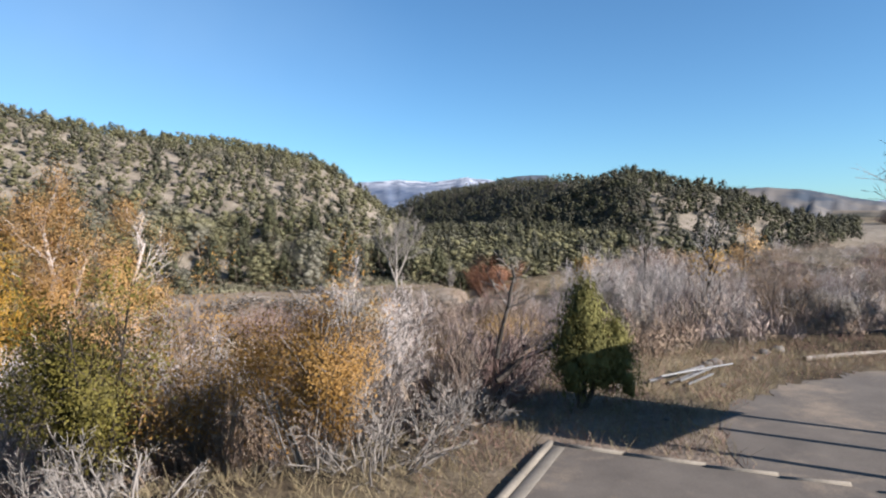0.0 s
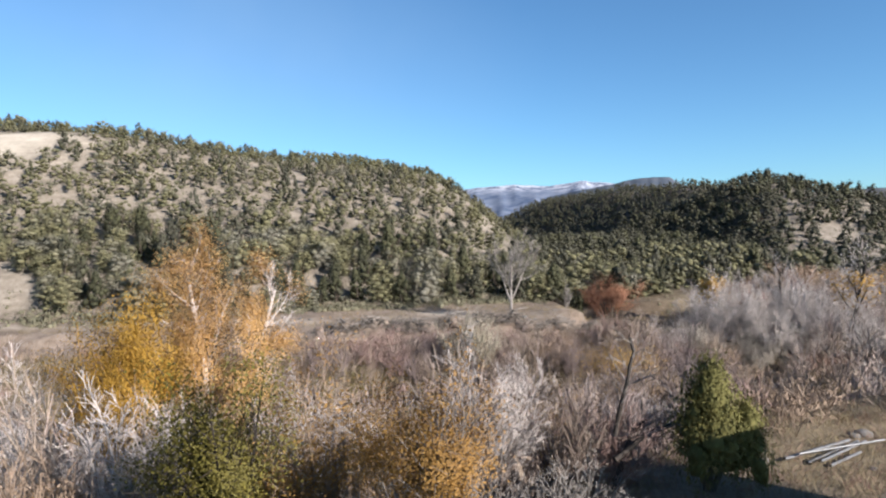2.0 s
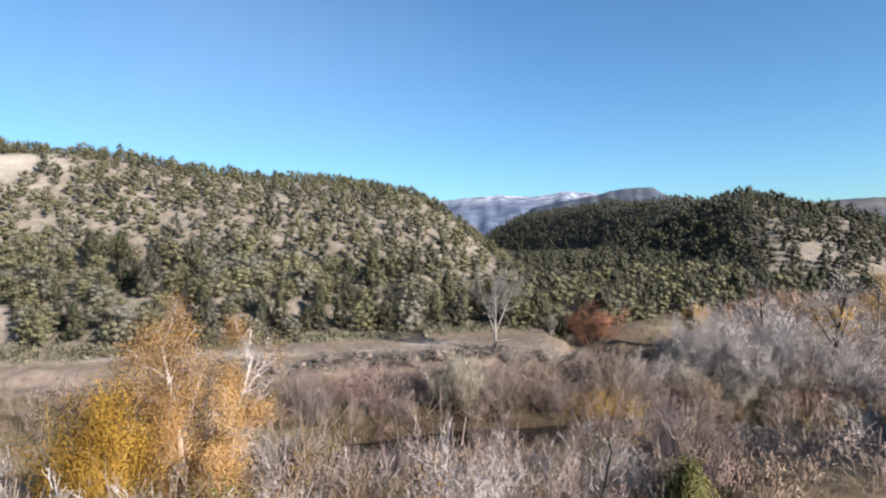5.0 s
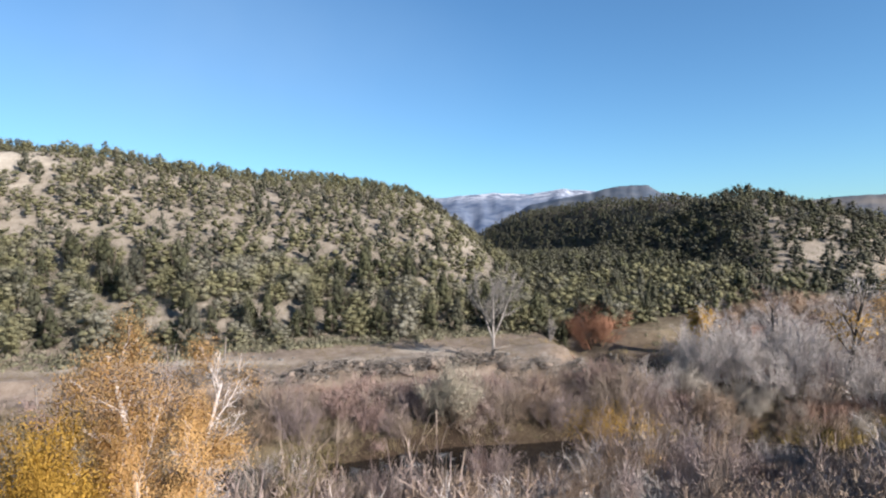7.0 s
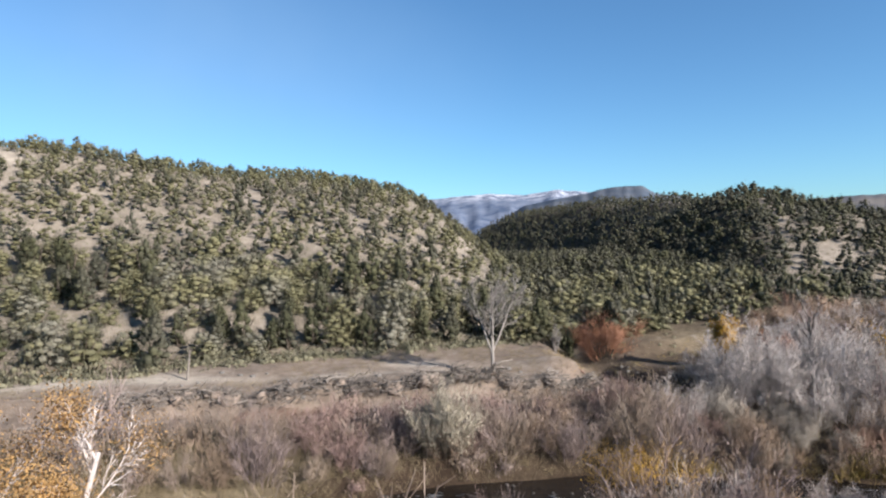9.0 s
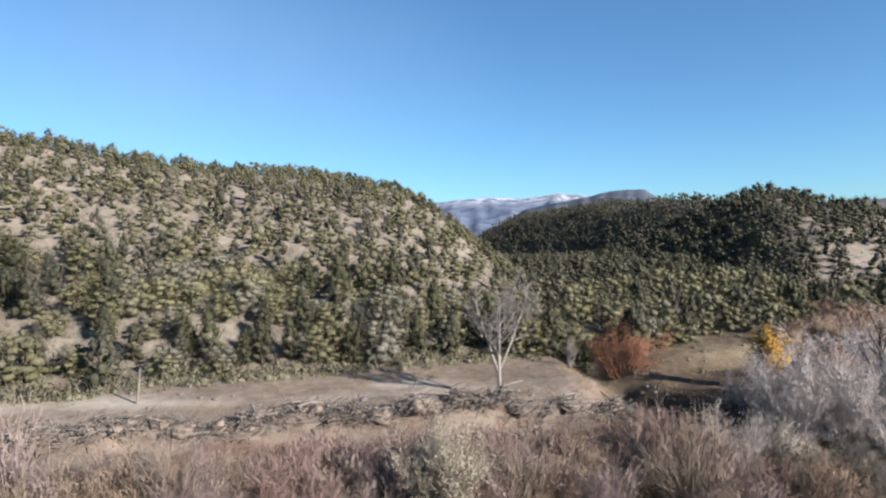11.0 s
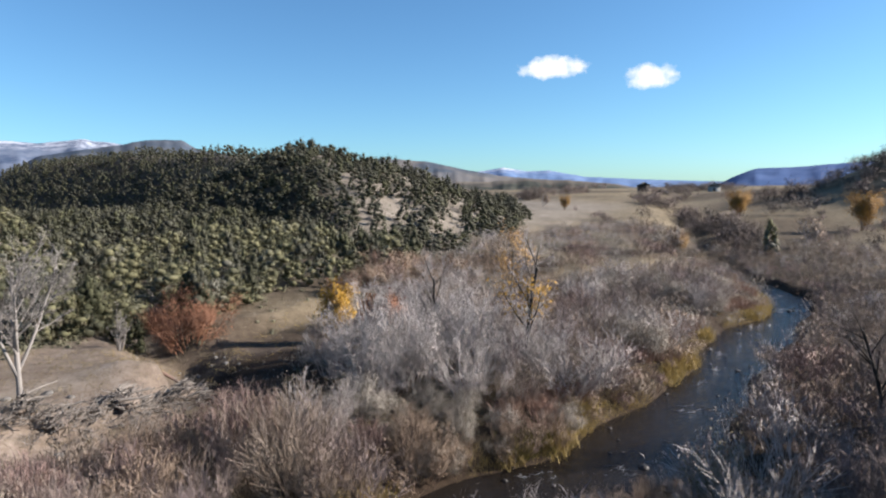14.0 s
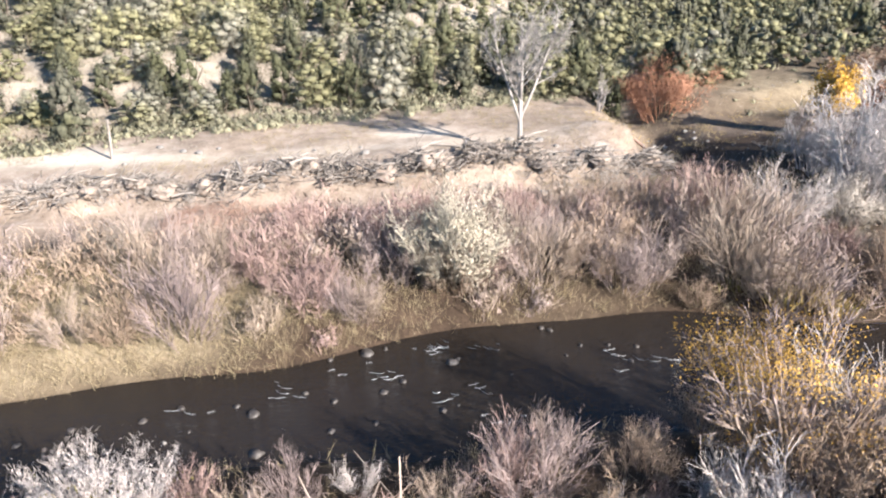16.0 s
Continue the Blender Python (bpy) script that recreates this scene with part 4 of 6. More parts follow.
    for i in range(38):
        x, y = rng.uniform(25.5, 39.5), rng.uniform(59.5, 70)
        h = rng.uniform(0.75, 1.25) * (1.0 if 26 < x < 37 else 0.8)
        (put_at if i < 3 else copy_at)(kinds[i % 3], x, y, rng.uniform(0, 6.28), h, 0.15)
    # older cottonwoods
    put_at(build_tree("cottonwood_tree", "leaning dark-trunked cottonwood with a few amber leaves", "tree", 51, up(8.2, 0.2, (0.30, 0.10)), COTTON, DARK_BARK, PALE_TWIG, 0.013, GOLD_LEAF, 1, 0.10, 0.3, "old cottonwoods", lambda p: (p[:, 2] < 6.8) & (p[:, 0] < 2.6)), 36.5, 60.5, 0, 1.05, 0.2)
    put_at(build_tree("cottonwood_tree", "leafless cottonwood with dark crooked limbs", "tree", 52, up(7.0, 0.18), COTTON, DARK_BARK, PALE_TWIG, 0.013, None, 0, 0.1, 0.2, "old cottonwoods"), 34.5, 67.5, 1.0, 1.0, 0.2)
    put_at(build_tree("cottonwood_tree", "leafless grey cottonwood on the near bank", "tree", 53, up(7.4, 0.2, (-0.25, 0.1)) + up(6.0, 0.14, (0.5, 0.2)), COTTON, DARK_BARK, MAUVE_TWIG, 0.013, None, 0, 0.1, 0.2, "old cottonwoods"), 46.0, 40.0, 2.0, 1.05, 0.2)
    put_at(build_tree("cottonwood_tree", "leafless cottonwood with spreading grey limbs beyond the brush", "tree", 54, up(7.4, 0.18, (0.1, 0)), COTTON, GREY_BARK, TAN_TWIG, 0.013, PEACH_LEAF, 1, 0.09, 0.3, "old cottonwoods"), 52.0, 76.0, 0, 1.0, 0.2)
    # golden trees close to the first viewpoint
    put_at(build_tree("cottonwood_tree", "tall cottonwood with thinning peach-gold leaves", "tree", 61, [((0, 0, -0.3), (0.05, 0, 1), 10.6, 0.16), ((0.25, 0.1, -0.3), (0.13, 0.05, 1), 9.4, 0.12), ((-0.25, 0, -0.3), (-0.06, 0.05, 1), 8.6, 0.12), ((0.3, -0.2, -0.3), (0.2, -0.08, 1), 6.8, 0.09), ((-0.3, -0.2, -0.3), (-0.16, -0.1, 1), 6.4, 0.09)],
                      [(7, 2, 34, 0.29, 0.5, 0.05, 0.03, 1), (4, 2, 32, 0.5, 0.6, 0.08, 0.07, 0), (3, 3, 30, 0.5, 0.6, 0.1, 0.05, 0), (2, 0, 0, 0, 0, 0.1, 0.04, 0)], PALE_TWIG, PALE_TWIG, 0.009, PEACH_LEAF, 20, 0.028, 0.27, "golden trees", lambda p: (np.sin(p[:, 0] * 2.1 + p[:, 2] * 1.3) + np.sin(p[:, 2] * 1.9 + p[:, 1] * 1.7) > -1.0) & ((p[:, 0] < 2.3) | (np.sin(p[:, 2] * 3.0) > 0.2))), -9.5, 28.6, 0.0, 1.0, 0.2)
    put_at(build_tree("golden_willow", "rounded willow with dense golden leaves", "tree", 62, fan(62, 18, 7.6, 0.13, 0.05, 0.7), [(5, 2, 18, 0.4, 0.5, 0.05, 0.04, 1), (3, 2, 20, 0.5, 0.6, 0.07, 0.05, 0), (2, 0, 0, 0, 0, 0.08, 0.05, 0)], TAN_TWIG, GOLD_LEAF, 0.010, GOLD_LEAF, 38, 0.027, 0.25, "golden trees"), -11.6, 26.0, 0, 1.05, 0.2)
    put_at(build_tree("green_bush", "leafy bush turning from green to yellow", "tree", 63, fan(63, 13, 4.3, 0.34, 0.04, 0.5), LEAFY, DARK_BARK, DARK_BARK, 0.008, GREEN_LEAF, 30, 0.028, 0.2, "autumn bushes", lambda p: np.sin(p[:, 0] * 2.3 + p[:, 2] * 1.1) + np.sin(p[:, 2] * 2.7 - p[:, 1] * 1.6) > -0.35), -4.2, 15.6, 0, 1.0, 0.2)
    put_at(build_tree("orange_bush", "cottonwood bush with dense amber leaves", "tree", 64, fan(64, 14, 3.5, 0.42, 0.035, 0.5), LEAFY, GREY_BARK, GREY_BARK, 0.007, ORANGE_LEAF, 34, 0.024, 0.17, "autumn bushes", lambda p: np.sin(p[:, 0] * 2.3 + p[:, 2] * 1.1) + np.sin(p[:, 2] * 2.7 - p[:, 1] * 1.6) > -0.45), 0.15, 14.9, 0, 0.92, 0.2)
    put_at(build_tree("orange_bush", "cottonwood bush with thinning amber leaves", "tree", 65, fan(65, 12, 4.4, 0.40, 0.035, 0.7), LEAFY, GREY_BARK, TAN_TWIG, 0.007, ORANGE_LEAF, 18, 0.026, 0.2, "autumn bushes", lambda p: np.sin(p[:, 0] * 2.3 + p[:, 2] * 1.1) + np.sin(p[:, 2] * 2.7 - p[:, 1] * 1.6) > -0.3), -2.7, 17.2, 0, 1.0, 0.2)
    put_at(build_tree("orange_bush", "small amber-leaved bush among bare willows", "tree", 66, fan(66, 10, 3.6, 0.4, 0.03, 0.5), LEAFY, GREY_BARK, TAN_TWIG, 0.007, ORANGE_LEAF, 18, 0.026, 0.2, "autumn bushes", lambda p: np.sin(p[:, 0] * 2.3 + p[:, 2] * 1.1) + np.sin(p[:, 2] * 2.7 - p[:, 1] * 1.6) > -0.3), 3.4, 22.0, 0, 1.0, 0.2)
    put_at(build_tree("orange_bush", "amber-leaved bush beside pale bare trees", "tree", 69, fan(69, 10, 4.2, 0.4, 0.03, 0.6), LEAFY, GREY_BARK, TAN_TWIG, 0.007, ORANGE_LEAF, 18, 0.026, 0.2, "autumn bushes", lambda p: np.sin(p[:, 0] * 2.3 + p[:, 2] * 1.1) + np.sin(p[:, 2] * 2.7 - p[:, 1] * 1.6) > -0.3), -11.5, 18.5, 0, 1.0, 0.2)
    put_at(build_tree("olive_bush", "olive-yellow bush with small leaves", "tree", 67, fan(67, 14, 5.0, 0.4, 0.035, 0.8), LEAFY, GREY_BARK, TAN_TWIG, 0.009, GREEN_LEAF, 5, 0.032, 0.24, "autumn bushes"), -6.2, 38.0, 0, 0.92, 0.2)
    put_at(build_tree("olive_bush", "sparse olive-yellow bush above the bank", "tree", 70, fan(70, 14, 5.2, 0.4, 0.035, 0.8), LEAFY, GREY_BARK, TAN_TWIG, 0.009, GREEN_LEAF, 4, 0.032, 0.24, "autumn bushes"), -1.6, 22.5, 0, 1.0, 0.2)
    put_at(build_tree("streamside_tree", "twiggy grey tree with last yellow leaves beside the creek", "tree", 68, fan(68, 14, 4.6, 0.75, 0.05, 0.8), round_plan, DARK_BARK, MAUVE_TWIG, 0.008, GOLD_LEAF, 5, 0.022, 0.24, "autumn bushes", lambda p: (p[:, 0] < 1.4) & (np.sin(p[:, 2] * 2.3 + p[:, 1]) > -0.4)), 12.4, 44.6, 0, 1.2, 0.2)
    # bare pale trees near the first viewpoint
    bare = [build_tree("bare_tree", "bare whitish cottonwood with fine upswept twigs", "tree", 71 + k, fan(71 + k, 4, 5.6, 0.45, 0.06, 0.4), [(6, 2, 30, 0.45, 0.55, 0.07, 0.04, 1), (4, 2, 30, 0.5, 0.6, 0.09, 0.05, 0), (2, 3, 32, 0.6, 0.6, 0.1, 0.04, 0), (1, 0, 0, 0, 0, 0.1, 0.04, 0)], PALE_TWIG, PALE_TWIG, 0.010, None, 0, 0.05, 0.2, "bare pale trees", None, 3) for k in range(3)]
    spots = ((-8.3, 19.2, 1.02), (-5.2, 20.2, 1.0), (-3.8, 21.5, 0.95), (0.9, 18.4, 0.80), (-13.5, 22.8, 1.0), (3.0, 24.5, 0.85), (1.0, 26.0, 0.8), (5.8, 27.5, 0.8), (-17.5, 27.0, 1.0), (-16.5, 34.0, 0.95), (-6.8, 21.5, 0.95), (-10.4, 21.0, 0.9), (-1.8, 20.0, 0.8))
    for i, (x, y, s) in enumerate(spots):
        (put_at if i < 3 else copy_at)(bare[i % 3], x, y, i * 1.7, s, 0.2)
    put_at(build_tree("crooked_tree", "dark leafless tree with arching crooked limbs", "tree", 81, [((0, 0, -0.3), (0.1, 0.1, 1), 2.6, 0.12), ((0.1, 0, 1.0), (0.85, 0.2, 0.7), 3.0, 0.08), ((0.1, 0, 1.6), (0.4, 0, 1), 2.6, 0.07)],
                      [(7, 2, 50, 0.42, 0.5, 0.2, 0.02, 2), (4, 2, 40, 0.5, 0.6, 0.18, 0.03, 1), (2, 0, 0, 0, 0, 0.15, 0.02, 0)], DARK_BARK, GREY_BARK, 0.011), 4.5, 18.3, 0, 1.0, 0.2)
    put_at(build_tree("cottonwood_tree", "large leafless cottonwood beside the drive", "tree", 83, up(8.0, 0.22, (0.05, 0.1)), COTTON, DARK_BARK, MAUVE_TWIG, 0.011, None, 0, 0.1, 0.2, "old cottonwoods"), 23.6, 22.6, 0.6, 1.05, 0.2)
    # shrubs with a look of their own by the water
    put_at(build_tree("cream_shrub", "large cream-white twiggy shrub on the far bank", "shrub", 91, fan(91, 38, 4.4, 0.7, 0.03, 1.0), SAPLING, CREAM_TWIG, CREAM_TWIG, 0.012, CREAM_TWIG, 1, 0.04, 0.16), 2.4, 57.2, 0, 1.0, 0.2)
    put_at(build_tree("white_shrub", "whitish-grey leafless shrub on the near bank", "shrub", 92, fan(92, 34, 3.2, 0.75, 0.018, 1.1), SAPLING, PALE_TWIG, PALE_TWIG, 0.007, None, 0, 0.06, 0.2, "", None, 2), -8.0, 42.4, 0, 0.95, 0.2)
    put_at(build_tree("red_stem_shrub", "upright shrub with red stems on the near bank", "shrub", 93, fan(93, 22, 2.7, 0.4, 0.02, 0.7), SHRUB, RED_TWIG, RED_TWIG, 0.010), 3.4, 43.6, 0, 0.75, 0.1)
    put_at(build_tree("pale_willow", "pale willow shrub with yellow-white shoots on the near bank", "shrub", 94, fan(94, 18, 3.6, 0.3, 0.025, 0.6), SAPLING, PALE_TWIG, PALE_TWIG, 0.011, STRAW, 1, 0.05, 0.1), 28.2, 41.6, 0, 1.0, 0.1)
    big = build_tree("willow_tree", "large rounded leafless mauve-grey willow", "tree", 101, fan(101, 9, 4.9, 0.75, 0.05, 0.5), round_plan, GREY_BARK, MAUVE_TWIG, 0.010, None, 0, 0.05, 0.2, "round willows", None, 3)
    put_at(big, 14.8, 38.6, 0, 1.0, 0.1)
    for x, y, h in ((9.6, 36.6, 0.72), (19.5, 36.5, 0.85), (24.5, 33.0, 0.8), (12.0, 31.0, 0.8), (30.0, 36.0, 0.8), (-14.0, 37.0, 0.7)):
        copy_at(big, x, y, x * 2.3, h, 0.1)
    amber = build_tree("willow_tree", "rounded willow with a haze of tan and amber leaves", "tree", 102, fan(102, 8, 3.8, 0.75, 0.04, 0.5), round_plan, GREY_BARK, TAN_TWIG, 0.009, ORANGE_LEAF, 1, 0.022, 0.2, "round willows", None, 2)
    put_at(amber, 7.2, 34.5, 0, 1.0, 0.1)
    for x, y, h in ((1.6, 34.5, 0.9), (16.4, 42.4, 0.85), (18.4, 44.2, 0.8), (9.4, 41.2, 0.62), (-2.0, 30.2, 0.9), (21.0, 28.5, 0.8)):
        copy_at(amber, x, y, x * 1.9, h, 0.1)
    sage = build_tree("sage_bush", "large blue-grey sage bush on the flood plain", "shrub", 103, fan(103, 22, 2.6, 0.9, 0.02, 0.8), SHRUB, GREY_BARK, SAGE_LEAF, 0.009, SAGE_LEAF, 5, 0.03, 0.14)
    put_at(sage, -8.9, 37.4, 0, 1.15, 0.1)
    # sprawling dead brush below the parking place
    rough = [build_tree("dead_brush", "sprawling tangle of grey dead branches", "shrub", 95 + k, fan(95 + k, 16, 1.9, 1.5, 0.03, 0.6), [(4, 2, 40, 0.5, 0.5, 0.14, -0.02, 1), (3, 2, 40, 0.55, 0.6, 0.15, 0.0, 0), (2, 0, 0, 0, 0, 0.15, 0.0, 0)], GREY_BARK, GREY_BARK, 0.008, None, 0, 0.05, 0.1, "dead brush") for k in range(2)]
    for i, (x, y, h) in enumerate(((-2.9, 13.3, 0.9), (1.1, 14.6, 0.95), (2.2, 16.2, 0.9), (3.6, 17.4, 0.8), (-4.6, 14.0, 0.7)) + tuple((-24 + 2.6 * k, 67.0 + 0.13 * k + 0.9 * math.sin(k * 2.7), 0.5 + 0.12 * math.sin(k * 1.9)) for k in range(16))):
        (put_at if i < 2 else copy_at)(rough[i % 2], x, y, i * 1.3, h, 0.1)
    # the small juniper beside the parking place
    crown, trunk = juniper_bits(99, 3.7, 2.7, 50, True, 170, 0.2)
    side = juniper_bits(97, 2.7, 2.0, 26, True, 150, 0.22)[0]
    v, f = side.arrays()
    crown.put(v + (0.95, -0.25, 0.0), f, side.rounds())
    ob = thing("juniper_tree", "conical yellow-green juniper beside the parking place", "tree")
    part("trunk", trunk, JUNIPER_BARK, ob)
    part("crown", crown, BRIGHT_NEEDLES, ob)
    put_at(ob, 6.9, 18.1, 0, 1.0, 0.05)
    # tall evergreens added beside the drive, out of view, to shade the bank
    crown, trunk = juniper_bits(98, 9.5, 6.5, 46, False, 60)
    ob = thing("shade_tree", "tall unseen evergreen added to shade the bank", "tree", "shade trees")
    part("trunk", trunk, JUNIPER_BARK, ob)
    part("crown", crown, SHADE_TONED_NEEDLES, ob)
    put_at(ob, 7.6, 1.6, 0, 1.0, 0.05)
    for x, y, h in ((42.0, 30.0, 0.95), (37.5, 27.5, 0.9), (46.5, 33.5, 0.9), (34.0, 23.5, 1.0), (31.0, 23.0, 0.85)):
        copy_at(ob, x, y, x, h, 0.05)


stand_trees()


# ---- far trees and brush of the valley ----
def valley_trees():
    crown, trunk = juniper_bits(120, 8.0, 5.0, 22, True, 40)
    ob = thing("dark_conifer", "dark green conifer beside the creek", "tree")
    part("trunk", trunk, JUNIPER_BARK, ob)
    part("crown", crown, NEEDLES, ob)
    put_at(ob, 140, 84, 0, 1.05, 0.1)
    gold = build_tree("golden_cottonwood", "round amber cottonwood in the meadows", "tree", 121, fan(121, 8, 7.0, 0.45, 0.12, 0.4), LEAFY, DARK_BARK, TAN_TWIG, 0.03, ORANGE_LEAF, 7, 0.13, 0.5, "golden cottonwoods")
    put_at(gold, 194, 83, 0, 1.2)
    for x, y, s in ((207, 121, 1.05), (166, 158, 0.55), (118, 92, 0.45)):
        copy_at(gold, x, y, x, s)
    pale = build_tree("pale_cottonwood", "small leafless pale cottonwood in the meadows", "tree", 124, fan(124, 5, 5.0, 0.5, 0.1, 0.4), LEAFY, PALE_TWIG, PALE_TWIG, 0.03, TAN_TWIG, 2, 0.12, 0.4, "pale cottonwoods")
    put_at(pale, 116, 93, 0, 1.0)
    copy_at(pale, 172, 172, 1, 0.9)
    copy_at(pale, 150, 80, 2, 1.2)
    # hedges and river trees: lines of tall brush, then the woods of the near rise
    rng = np.random.default_rng(122)
    protos = []
    for h, w in ((4.6, 6.0), (5.6, 5.4), (3.8, 6.4)):
        b = Bits()
        for _ in range(6):
            c = np.array((rng.normal() * w * 0.22, rng.normal() * w * 0.22, h * rng.uniform(0.25, 0.62)))
            rad = np.array((w * 0.24, w * 0.24, h * 0.28)) * rng.uniform(0.7, 1.2)
            aim = rng.normal(size=(76, 3))
            aim /= np.linalg.norm(aim, axis=1)[:, None]
            b.scales(c + aim * rad * rng.uniform(0.3, 1.3, (76, 1)), aim, 0.085, rng, 3.4, 0.9, 2.0)
        protos.append((*b.arrays(), b.rounds()))
    rows = []
    for x0, y0, x1, y1, wide, count, s, dark in (
            (150, 92, 182, 114, 4.5, 46, 1.0, 0.8), (182, 114, 206, 138, 5, 40, 1.1, 0.7), (206, 138, 232, 172, 6, 34, 1.0, 0.4),
            (204, 206, 222, 220, 4, 18, 1.2, 0.9), (222, 220, 300, 250, 8, 22, 0.9, 0.4), (126, 104, 150, 128, 3, 18, 0.5, 0.5),
            (150, 128, 168, 150, 3, 14, 0.5, 0.4), (232, 172, 330, 200, 6, 26, 0.9, 0.5), (250, 240, 420, 330, 14, 34, 1.1, 0.7),
            (345, 232, 490, 292, 8, 60, 1.2, 0.7), (430, 250, 640, 330, 18, 60, 1.5, 0.8), (200, 96, 262, 118, 3, 22, 0.5, 0.6),
            (165, 84, 215, 78, 3, 26, 0.6, 0.6), (115, 96, 150, 88, 3, 20, 0.4, 0.4), (262, 140, 330, 150, 3, 16, 0.6, 0.6)):
        for _ in range(count):
            k = rng.uniform()
            rows.append((x0 + (x1 - x0) * k + rng.normal() * wide * 0.6, y0 + (y1 - y0) * k + rng.normal() * wide * 0.6, s * rng.uniform(0.55, 1.15), rng.uniform() < dark))
    for _ in range(330):
        rows.append((300 + rng.normal() * 40, 90 + rng.normal() * 26, rng.uniform(0.7, 1.4), rng.uniform() < 0.75))
    for name, label, mat, mine in (("far_brush", "dark leafless hedges and trees across the far meadows", DARK_BRUSH, True), ("far_willows", "grey-mauve leafless willows across the far meadows", MAUVE_TWIG, False)):
        vs, fs, rs, n = [], [], [], 0
        for i, (x, y, s, dark) in enumerate(rows):
            if dark != mine:
                continue
            v, f, r = protos[i % 3]
            rs.append(turned(r, i * 1.7))
            c, d = math.cos(i * 1.7) * s, math.sin(i * 1.7) * s
            vs.append(np.stack([v[:, 0] * c - v[:, 1] * d + x, v[:, 0] * d + v[:, 1] * c + y, v[:, 2] * s - 0.3 * s + ground_z(x, y)], -1))
            fs.append(f + n)
            n += len(v)
        tagged(new(name, fast_mesh(name, np.concatenate(vs), np.concatenate(fs), mat, np.concatenate(rs))), label, "brush", kind="stuff")
    # low sedge mounds, amber at the water and russet behind
    for name, label, mat, x0, x1, count, lo, hi, size in (("amber_sedge", "amber sedge and low willows along the water's edge", YELLOW_GRASS, 17, 112, 240, 0.0, 0.9, 0.9), ("russet_sedge", "russet dry sedge between water and brush", RUSSET_GRASS, 20, 112, 300, 1.0, 4.4, 1.2), ("green_sedge", "yellow-green grass mounds at the creek's bend", GREEN_LEAF, 2, 34, 60, 0.2, 2.4, 0.5)):
        b = Bits()
        for _ in range(count):
            x = rng.uniform(x0, x1)
            y = float(creek(x) + half_width(x) * (1.25 if x > 85 else 1.05)) + rng.uniform(lo, hi)
            if wave(x, y, 2.6, 2.0) < 0.05:
                continue
            m = 46
            p = np.column_stack([x + rng.normal(size=m) * 0.4, y + rng.normal(size=m) * 0.3, np.full(m, ground_z(x, y) - 0.05)])
            d = np.column_stack([rng.normal(size=(m, 2)) * 0.4, np.ones(m)]) * rng.uniform(0.35, 1.0, (m, 1)) * size
            b.ribbons(np.column_stack([p, p + d, np.full((m, 1), 0.032), np.full((m, 1), 0.014)]), rng)
        tagged(new(name, b.mesh(name, mat)), label, "sedge", kind="stuff")


valley_trees()


# ---- farm buildings across the valley ----
def box(bits, lo, hi):
    x0, y0, z0 = lo
    x1, y1, z1 = hi
    v = [(x0, y0, z0), (x1, y0, z0), (x1, y1, z0), (x0, y1, z0), (x0, y0, z1), (x1, y0, z1), (x1, y1, z1), (x0, y1, z1)]
    bits.put(v, [(0, 3, 2, 1), (4, 5, 6, 7), (0, 1, 5, 4), (1, 2, 6, 5), (2, 3, 7, 6), (3, 0, 4, 7)])


WHITE_WALL = plain("white_siding", (0.62, 0.62, 0.6), (0.78, 0.78, 0.76), 0.7, 0.8)
BROWN_WALL = plain("weathered_boards", (0.07, 0.055, 0.045), (0.15, 0.12, 0.10), 0.85, 0.8)
ROOF_METAL = plain("grey_roofing", (0.16, 0.17, 0.19), (0.26, 0.27, 0.29), 0.6, 0.5)
GLASS = plain("dark_glass", (0.02, 0.025, 0.03), (0.04, 0.045, 0.05), 0.1, 0.3)


